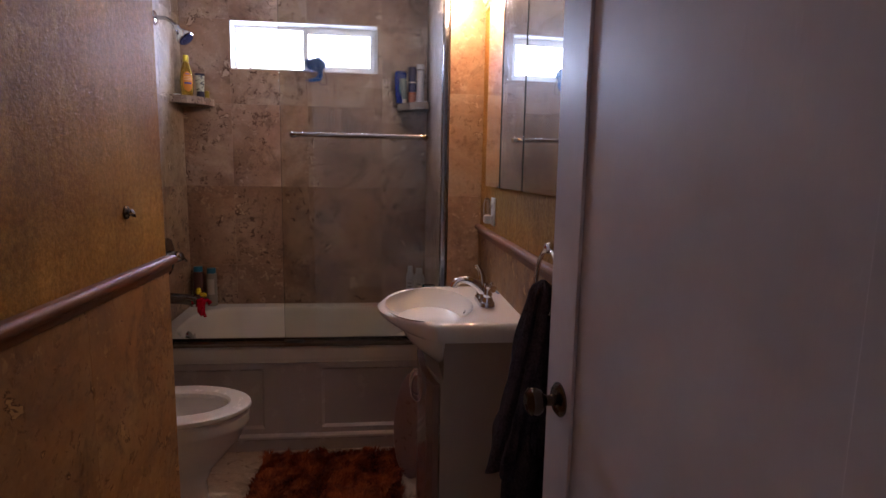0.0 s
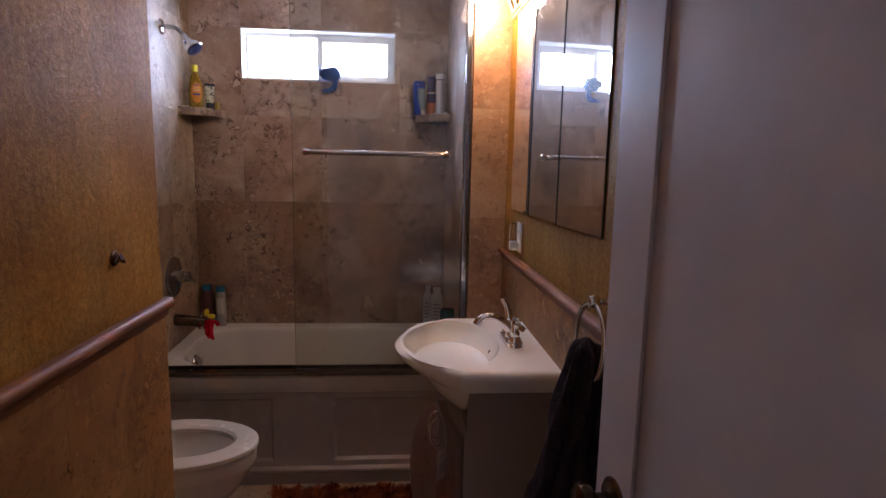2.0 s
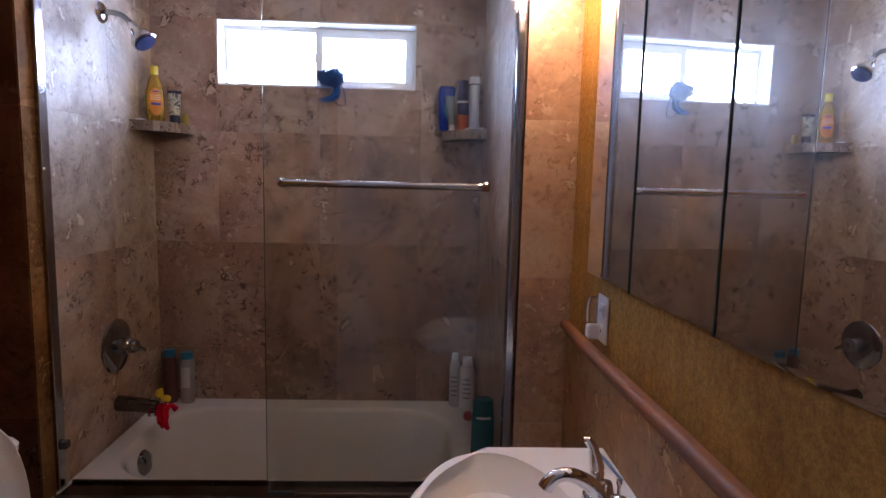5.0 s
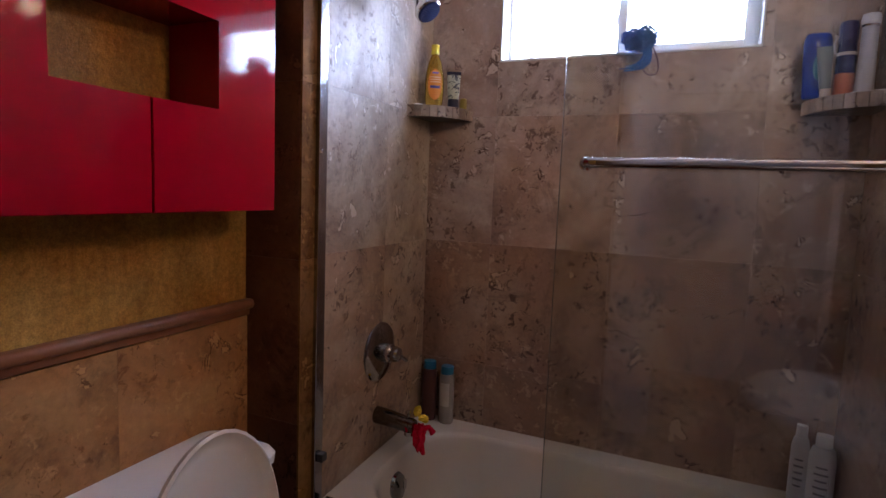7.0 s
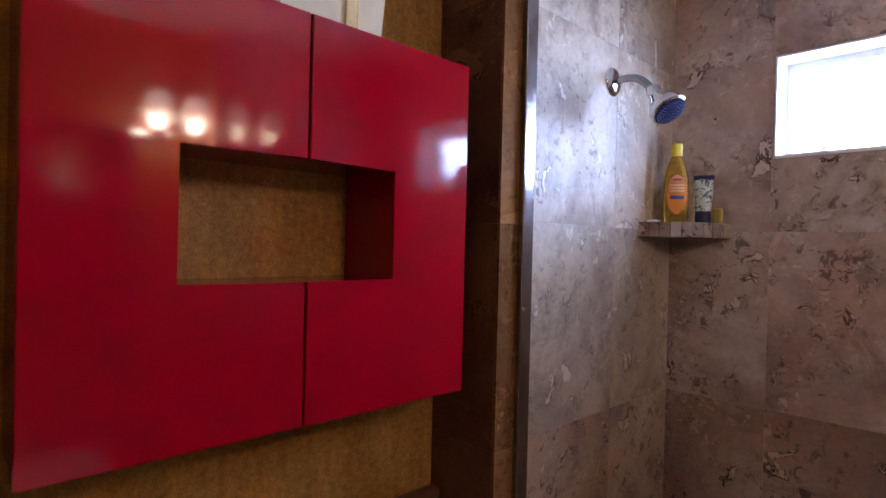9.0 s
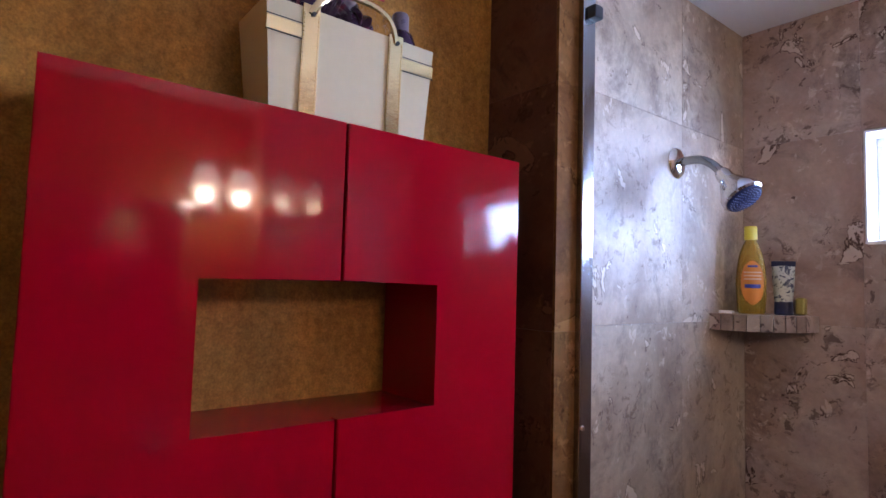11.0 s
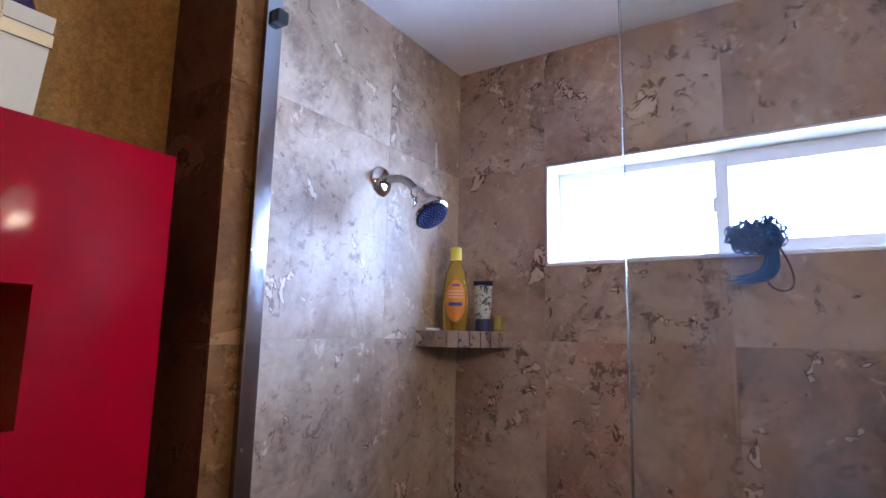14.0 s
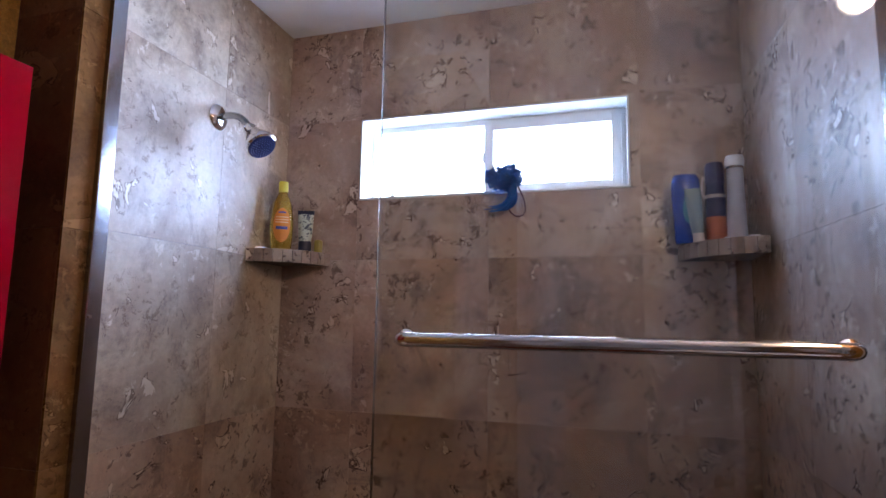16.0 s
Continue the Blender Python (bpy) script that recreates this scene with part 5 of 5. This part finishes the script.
    for k, s2 in ((-0.052, -1), (0.052, 1)):
        h = part("handle_post", lathe([(0.021, 0.012), (0.019, 0.026), (0.014, 0.032), (0.016, 0.042), (0.013, 0.05), (0.014, 0.06), (0.009, 0.07), (0, 0.072)], (1.48, cy + k, zb), 20), CHROME, f)
        if s2 < 0:
            lever = tube([(1.48, cy + k, zb + 0.062), (1.487, cy + k - 0.016, zb + 0.07), (1.49, cy + k - 0.035, zb + 0.068), (1.492, cy + k - 0.043, zb + 0.067)], [0.011, 0.009, 0.008, 0.012], 12)
        else:
            lever = tube([(1.48, cy + k, zb + 0.064), (1.478, cy + k + 0.006, zb + 0.082), (1.473, cy + k + 0.012, zb + 0.104), (1.463, cy + k + 0.016, zb + 0.118), (1.456, cy + k + 0.018, zb + 0.117)], [0.014, 0.013, 0.0095, 0.0095, 0.007], 12)
        part("lever", lever, CHROME, h)
    part("lift_rod", lathe([(0.003, 0), (0.003, 0.05), (0.006, 0.055), (0.005, 0.062), (0, 0.063)], (1.505, cy, zb + 0.01), 10), CHROME, f)
    # old toothbrush lying near the wall
    tb = thing("toothbrush", "thin blue and white toothbrush lying on the basin's back corner", "toothbrush", (1.545, -1.15, 0.893))
    part("stem", tube([(1.557, -1.29, 0.8975), (1.55, -1.2, 0.8975), (1.54, -1.14, 0.8975)], [0.003, 0.004, 0.003], 8), plain("blue_brush", (0.1, 0.2, 0.35), 0.3), tb)


vanity()


MIRROR_EDGE = plain("mirror_edge", (0.03, 0.045, 0.04), 0.8, spec=0.1)


def mirror_cabinet():
    x = 1.553
    c = thing("mirror_cabinet", "frameless three-door mirrored medicine cabinet above the basin", "medicine cabinet", (1.565, -1.46, 1.295))
    ys = [-1.002, -1.288, -1.612, -1.925]
    z0, z1 = 1.296, 2.02
    part("body", box(1.5675, ys[3] + 0.006, z0 + 0.004, RIGHT - 0.0003, ys[0] - 0.006, z1 - 0.004), CHANNEL, c)
    tilt = {ys[0]: (1.55, 0.027), ys[1]: (1.555, 0.05), ys[2]: (1.559, 0.05)}
    for a, b in zip(ys, ys[1:]):
        g = 0.0022
        y0, y1 = b + g, a - g
        x, slope = tilt[a]
        off = lambda q: slope * ((a + b) / 2 - q)
        bev, d = 0.009, 0.0004
        bm = bmesh.new()
        r0 = [bm.verts.new((x + off(y) + 0.0045, y, z)) for y, z in ((y0, z0), (y1, z0), (y1, z1), (y0, z1))]
        r1 = [bm.verts.new((x + off(y) + d, y, z)) for y, z in ((y0, z0), (y1, z0), (y1, z1), (y0, z1))]
        r2 = [bm.verts.new((x + off(y), y, z)) for y, z in ((y0 + bev, z0 + bev), (y1 - bev, z0 + bev), (y1 - bev, z1 - bev), (y0 + bev, z1 - bev))]
        for p, q in ((r0, r1), (r1, r2)):
            for k in range(4):
                bm.faces.new((p[k], p[(k + 1) % 4], q[(k + 1) % 4], q[k]))
        bm.faces.new(r0), bm.faces.new(r2)
        door = part("mirror_door", bm, MIRROR, c, "bevelled mirror door", 5)
        door.data.materials.append(MIRROR_EDGE)
        for f in door.data.polygons[:4]:
            f.material_index = 1
    # Solid dark strips, set proud of the mirrors, draw the shade in the gaps.
    for y, xs in ((ys[1], 1.5455), (ys[2], 1.5503)):
        part("door_gap", box(xs - 0.0004, y - 0.0017, z0, 1.566, y + 0.0021, z1), MIRROR_EDGE, c, "dark strip for the shade between the mirror doors")


mirror_cabinet()


def vanity_light():
    l = thing("vanity_light", "wall light with two glowing fluted glass shades on a chrome bar", "wall light", (1.565, -1.2, 2.04))
    bar = part("back_plate", box(RIGHT - 0.026, -1.6, 2.028, RIGHT - 0.0005, -0.88, 2.07, 0.008, 3), CHROME, l)
    part("ridge", box(RIGHT - 0.032, -1.59, 2.043, RIGHT - 0.0262, -0.89, 2.055, 0.002), CHROME, bar)
    for x, y, z in BULBS:
        a = part("arm", tube(bezier((RIGHT - 0.024, min(y, -0.91), 2.055), (1.53, y, 2.16), (1.47, y, 2.25), (x, y, 2.215), 12), 0.008, 10), CHROME, l)
        part("socket", lathe([(0.0, 0.055), (0.02, 0.055), (0.026, 0.04), (0.028, 0.028), (0, 0.028)], (x, y, z), 20), CHROME, a)
        prof = [(0.026, 0.03), (0.036, 0.015), (0.043, -0.01), (0.046, -0.03), (0.0535, -0.05), (0.051, -0.05), (0.0435, -0.03), (0.04, -0.01), (0.033, 0.012), (0.023, 0.027)]
        flute = lambda t, h: 1 + 0.05 * math.cos(12 * t) * min(1.0, (0.03 - h) / 0.06)
        s = part("shade", loft([[(x + r * flute(t, h) * math.cos(t), y + r * flute(t, h) * math.sin(t), z + h) for t in (2 * math.pi * k / 72 for k in range(72))] for r, h in prof], False, False), FROST, l, "glowing fluted glass shade")
        s.visible_shadow = False
        g = part("bulb", lathe([(0.0, -0.066), (0.012, -0.063), (0.02, -0.052), (0.022, -0.042), (0.018, -0.028), (0.011, -0.008), (0.011, 0.026), (0, 0.026)], (x, y, z), 20), BULB, a, "glowing round bulb")
        g.visible_shadow = False


vanity_light()


def outlet():
    o = thing("wall_outlet", "white double wall outlet beside the mirror", "outlet", (RIGHT, -1.075, 1.19))
    part("plate", box(RIGHT - 0.006, -1.112, 1.135, RIGHT - 0.0004, -1.04, 1.25, 0.003), VINYL, o)
    for z in (1.165, 1.215):
        s = part("socket_face", box(RIGHT - 0.009, -1.092, z - 0.016, RIGHT - 0.0062, -1.06, z + 0.016, 0.002), VINYL, o)
        for y in (-1.082, -1.07):
            part("slot", box(RIGHT - 0.0098, y - 0.0012, z - 0.005, RIGHT - 0.0092, y + 0.0012, z + 0.005), BLACK, s)
    n = thing("night_light", "small white plug-in night light in the outlet", "night light", (1.53, -1.075, 1.165))
    part("body", box(RIGHT - 0.042, -1.09, 1.144, RIGHT - 0.0105, -1.06, 1.18, 0.008, 3), VINYL, n)
    sh = [(0.013, 0), (0.014, 0.03), (0.013, 0.05), (0.009, 0.062), (0, 0.066)]
    part("shade", lathe(sh, (RIGHT - 0.03, -1.075, 1.184), 16), glass("clear_plastic", (0.95, 0.95, 0.95), 0.1), n, "clear plastic shade")


outlet()


def towel_ring():
    y, z = -2.04, 1.178
    r = thing("towel_ring", "chrome towel ring on a ball post", "towel ring", (RIGHT, y, z))
    part("flange", lathe([(0, 0), (0.026, 0), (0.026, 0.004), (0.015, 0.012), (0, 0.013)], m=pose(RIGHT, y, z, 0, -90, 0), n=22), CHROME, r)
    part("post", lathe([(0.008, 0.005), (0.011, 0.018), (0.007, 0.028), (0.007, 0.04), (0.013, 0.047), (0.015, 0.056), (0.012, 0.066), (0.004, 0.07), (0, 0.07)], m=pose(RIGHT, y, z, 0, -90, 0), n=20), CHROME, r)
    R = 0.085
    cx, cz = RIGHT - 0.055, z - R - 0.004
    part("ring", tube([(cx - 0.02 * (1 - math.cos(a)) * 0.3, y + R * math.sin(a), cz + R * math.cos(a)) for a in (2 * math.pi * i / 40 for i in range(40))], 0.0058, 10, closed=True), CHROME, r)
    # towel drawn through the ring, hanging in deep folds
    t = thing("hand_towel", "dark charcoal towel hanging in folds from the ring", "towel", (cx, y, 0.55))

    def fold(z_top, z_bot, x_mid, sway, w_top, w_bot, d_top, d_bot, seed, name):
        """A bunched length of cloth: narrow in the ring, wide and deeply pleated below."""
        rings = []
        n = 72
        for j in range(31):
            v = j / 30
            zz = z_top + (z_bot - z_top) * v
            e = min(1.0, v * 1.15) ** 0.95
            cap = math.sqrt(max(0.0, 1 - (1 - min(1.0, v / 0.07)) ** 2)) * 0.85 + 0.15
            w, dd = (w_top + (w_bot - w_top) * e) * cap, (d_top + (d_bot - d_top) * e) * cap
            ring = []
            for i in range(n):
                a = 2 * math.pi * i / n
                pleat = abs(math.sin(3.5 * a + seed + 2.6 * v + 1.2 * noise.noise((seed, a, v * 3)))) ** 0.6
                k = 0.78 + 0.3 * pleat + 0.3 * noise.noise((math.cos(a) * 1.6 + seed, math.sin(a) * 1.6, v * 2.2)) + 0.22 * noise.noise((math.cos(a) * 4, math.sin(a) * 4 + seed, v * 5))
                ring.append((min(RIGHT - 0.012, x_mid + sway * v + dd * k * math.cos(a)), y + w * k * math.sin(a) - 0.004 * seed, zz + 0.02 * math.cos(3 * a + seed) * max(0, v - 0.85) * 6))
            rings.append(ring)
        part(name, loft(rings), TOWEL, t)

    fold(cz - R + 0.098, 0.62, cx - 0.012, -0.055, 0.03, 0.105, 0.024, 0.062, 1.0, "front_fold")
    fold(cz - R + 0.085, 0.42, cx + 0.01, -0.045, 0.032, 0.115, 0.022, 0.06, 2.3, "back_fold")


towel_ring()


def potty():
    """A plastic seat leaning on edge between tub and vanity."""
    p = thing("plastic_seat", "dusky pink plastic child seat leaning against the vanity", "child seat", (1.2, -0.98, 0))
    m = Matrix.Translation((1.268, -0.975, 0.232)) @ pose(0, 0, 0, 0, 8, 30) @ pose(0, 0, 0, 90, 0, 90)
    ring = [[(rx * math.cos(a), ry * math.sin(a), h) for a in (2 * math.pi * i / 40 for i in range(40))] for rx, ry, h in ((0.002, 0.004, -0.006), (0.06, 0.13, -0.004), (0.13, 0.225, 0.0), (0.15, 0.242, -0.012), (0.15, 0.242, -0.022), (0.13, 0.228, -0.03), (0.075, 0.15, -0.028), (0.002, 0.004, -0.024))]
    b = loft(ring)
    bmesh.ops.transform(b, matrix=m, verts=b.verts)
    part("shell", b, plain("dusky_pink_plastic", (0.3, 0.17, 0.15), 0.3), p)
    b = loft([[(rx * math.cos(a), ry * math.sin(a), h) for a in (2 * math.pi * i / 40 for i in range(40))] for rx, ry, h in ((0.075, 0.145, 0.002), (0.085, 0.165, 0.012), (0.11, 0.2, 0.012), (0.12, 0.21, 0.002), (0.075, 0.145, 0.002))], False, False)
    bmesh.ops.transform(b, matrix=m, verts=b.verts)
    part("pad", b, PINK, p, "red padded ring")


potty()


def rug():
    r = thing("bath_rug", "rust-red shaggy bath rug on the tiled floor", "rug", (0.9, -1.13, 0))
    x0, x1, y0, y1 = 0.57, 1.2, -1.6, -0.8
    part("backing", loft([rrect(x0, y0, x1, y1, 0.04, 0.0015), rrect(x0, y0, x1, y1, 0.04, 0.012)]), SHAG, r)
    rng = random.Random(11)
    vs, fs = [], []
    for k in range(15000):
        x, y = rng.uniform(x0, x1), rng.uniform(y0, y1)
        clump = noise.noise((x * 14, y * 14, 0))
        h = 0.02 + 0.014 * (clump + 0.4) + rng.uniform(0, 0.008)
        a = 6 * noise.noise((x * 9, y * 9, 4)) + rng.uniform(-0.8, 0.8)
        lean = 0.014 + 0.012 * rng.random()
        dx, dy = math.cos(a) * lean, math.sin(a) * lean
        w = 0.0022
        px, py = -math.sin(a) * w, math.cos(a) * w
        i = len(vs)
        vs += [(x - px, y - py, 0.008), (x + px, y + py, 0.008), (x + dx * 0.5 + px, y + dy * 0.5 + py, 0.008 + h * 0.75), (x + dx * 0.5 - px, y + dy * 0.5 - py, 0.008 + h * 0.75), (x + dx * 1.3, y + dy * 1.3, 0.008 + h)]
        fs += [(i, i + 1, i + 2, i + 3), (i + 3, i + 2, i + 4)]
    me = bpy.data.meshes.new("shag")
    me.from_pydata([(x - 0.9, y + 1.13, z) for x, y, z in vs], [], fs)
    me.update()
    m = Mat("rust_pile", 0.85, spec=0.15)
    g = m.node("ShaderNodeNewGeometry").outputs["Random Per Island"]
    cl = m.noise(m.coords(), 14, 3, 0.6)
    m.color(m.mix(m.ramp(cl, (0.4, 0.0), (0.6, 1.0)), m.ramp(g, (0, (0.05, 0.006, 0.003)), (1, (0.14, 0.02, 0.008))), m.ramp(g, (0, (0.2, 0.034, 0.01)), (1, (0.38, 0.085, 0.024)))))
    me.materials.append(m.m)
    ob = new("shag", me)
    ob.parent = r
    ob["kind"] = "stuff"


rug()


def robe_hook():
    y, z = -1.957, 1.248
    h = thing("robe_hook", "small worn metal robe knob screwed to the gold wall", "hook", (HALLX, y, z))
    part("rose", lathe([(0, 0), (0.016, 0), (0.016, 0.003), (0.01, 0.007), (0, 0.007)], (HALLX, y, z), 20, "x"), BRONZE, h)
    part("stem", tube([(HALLX + 0.005, y, z), (HALLX + 0.011, y, z), (HALLX + 0.016, y, z + 0.003)], [0.005, 0.004, 0.007], 12), CHROME, h)
    part("prong", tube([(HALLX + 0.008, y + 0.004, z - 0.003), (HALLX + 0.011, y + 0.012, z - 0.009), (HALLX + 0.016, y + 0.014, z - 0.008)], [0.004, 0.003, 0.005], 10), BRONZE, h)


robe_hook()


def door():
    E = Vector((1.452, -2.275, 0))
    lean = math.degrees(math.atan2(0.1045, 0.9945))
    d = thing("door_1", "open grey-white painted panel door", "door", (E.x, E.y, 0.008), kind="structure", turn=lean)
    M = world_of(d)
    W, T, H = 0.75, 0.035, 2.02
    st = 0.11

    def put(b):
        bmesh.ops.transform(b, matrix=M, verts=b.verts)
        return b

    # local: x across the thickness (0 is the seen face), y back along the door from its free edge
    b = box(0.008, -W, 0, T - 0.008, 0, H, 0.001)
    part("core", put(b), DOOR_PAINT, d)
    for x0, x1 in ((0.0, 0.0078), (T - 0.0078, T)):
        for a, c in ((0.0, -st), (-W + st, -W)):
            part("stile", put(box(x0, c, 0, x1, a, H, 0.0025)), DOOR_PAINT, d)
        for z0, z1 in ((0, 0.2), (H - 0.12, H)):
            part("rail", put(box(x0, -W + st + 0.0005, z0, x1, -st - 0.0005, z1, 0.0025)), DOOR_PAINT, d)
    ky, kz = -0.062, 0.918
    for s, x in ((-1, 0.0), (1, T)):
        k = M @ pose(x, ky, kz, 0, 90 * s, 0)
        r = part("rosette", lathe([(0, 0), (0.033, 0), (0.033, 0.003), (0.027, 0.008), (0.014, 0.011), (0, 0.011)], m=k, n=28), BRONZE, d, "worn bronze rosette")
        part("knob", lathe([(0.011, 0.009), (0.0105, 0.028), (0.014, 0.034), (0.023, 0.04), (0.0275, 0.05), (0.026, 0.06), (0.018, 0.067), (0, 0.069)], m=k, n=28), BRONZE, r, "worn bronze door knob")


door()

# ---------------------------------------------------------------- tiles, last
ZJ = [0.528, 0.79, 1.248, 1.709, 2.166, CEIL]
tile_field(W_BACK, "y-", 0.0055, [0.0, 0.262, 0.687, 1.11, RX0], ZJ[2:], TILE, [(WIN[0], WIN[2], WIN[1], WIN[3])])
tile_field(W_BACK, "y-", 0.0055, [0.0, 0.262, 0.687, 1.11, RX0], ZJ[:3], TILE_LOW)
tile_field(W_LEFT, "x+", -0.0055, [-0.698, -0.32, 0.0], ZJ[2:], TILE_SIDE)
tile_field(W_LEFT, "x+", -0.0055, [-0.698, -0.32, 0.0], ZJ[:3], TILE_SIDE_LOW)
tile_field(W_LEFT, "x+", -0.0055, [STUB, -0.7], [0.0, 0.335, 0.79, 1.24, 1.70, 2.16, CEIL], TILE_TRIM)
tile_field(W_LEFT, "y-", STUB + 0.0055, [NICHE, -0.0055], [0.0, 0.335, 0.79, 1.24, 1.70, 2.16, CEIL], TILE_SHADED)
turn = math.atan2(RX1 - RX0, -STUB)
for q, (y0, y1) in enumerate(((STUB + 0.03, -0.32), (-0.32, 0.0))):
    for v0, v1 in zip(ZJ, ZJ[1:]):
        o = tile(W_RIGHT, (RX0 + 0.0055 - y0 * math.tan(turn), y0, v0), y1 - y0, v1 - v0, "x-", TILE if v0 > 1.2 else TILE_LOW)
        o.rotation_euler = (0, 0, turn)
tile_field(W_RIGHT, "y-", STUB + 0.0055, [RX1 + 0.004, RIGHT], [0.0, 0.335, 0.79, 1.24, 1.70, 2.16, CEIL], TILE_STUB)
WJ = [0.0, 0.17, 0.62, 1.0705]
tile_field(W_HALL, "x+", HALLX + 0.0003, [-2.99, -2.62, -2.165, NEND], WJ, TILE_WARM)
tile_field(W_NICHE, "x+", NICHE + 0.0003, [NEND + 0.001, -1.6, -1.15, STUB], WJ, TILE_WARM)
tile_field(W_EAST, "x-", RIGHT - 0.0003, [-2.99, -2.6, -2.145, -1.69, -1.235, STUB], WJ, TILE_WARM)
tile_field(W_HALL, "y+", NEND + 0.0003, [NICHE + 0.006, 0.07, HALLX], WJ, TILE_WARM)
tile_field(FLOOR, "z", -0.0057, [NICHE, 0.12, 0.575, 1.03, 1.485, RIGHT], [-3.14, -2.75, -2.295, -1.84, -1.385, -0.93, -0.72], TILE_FLOOR)
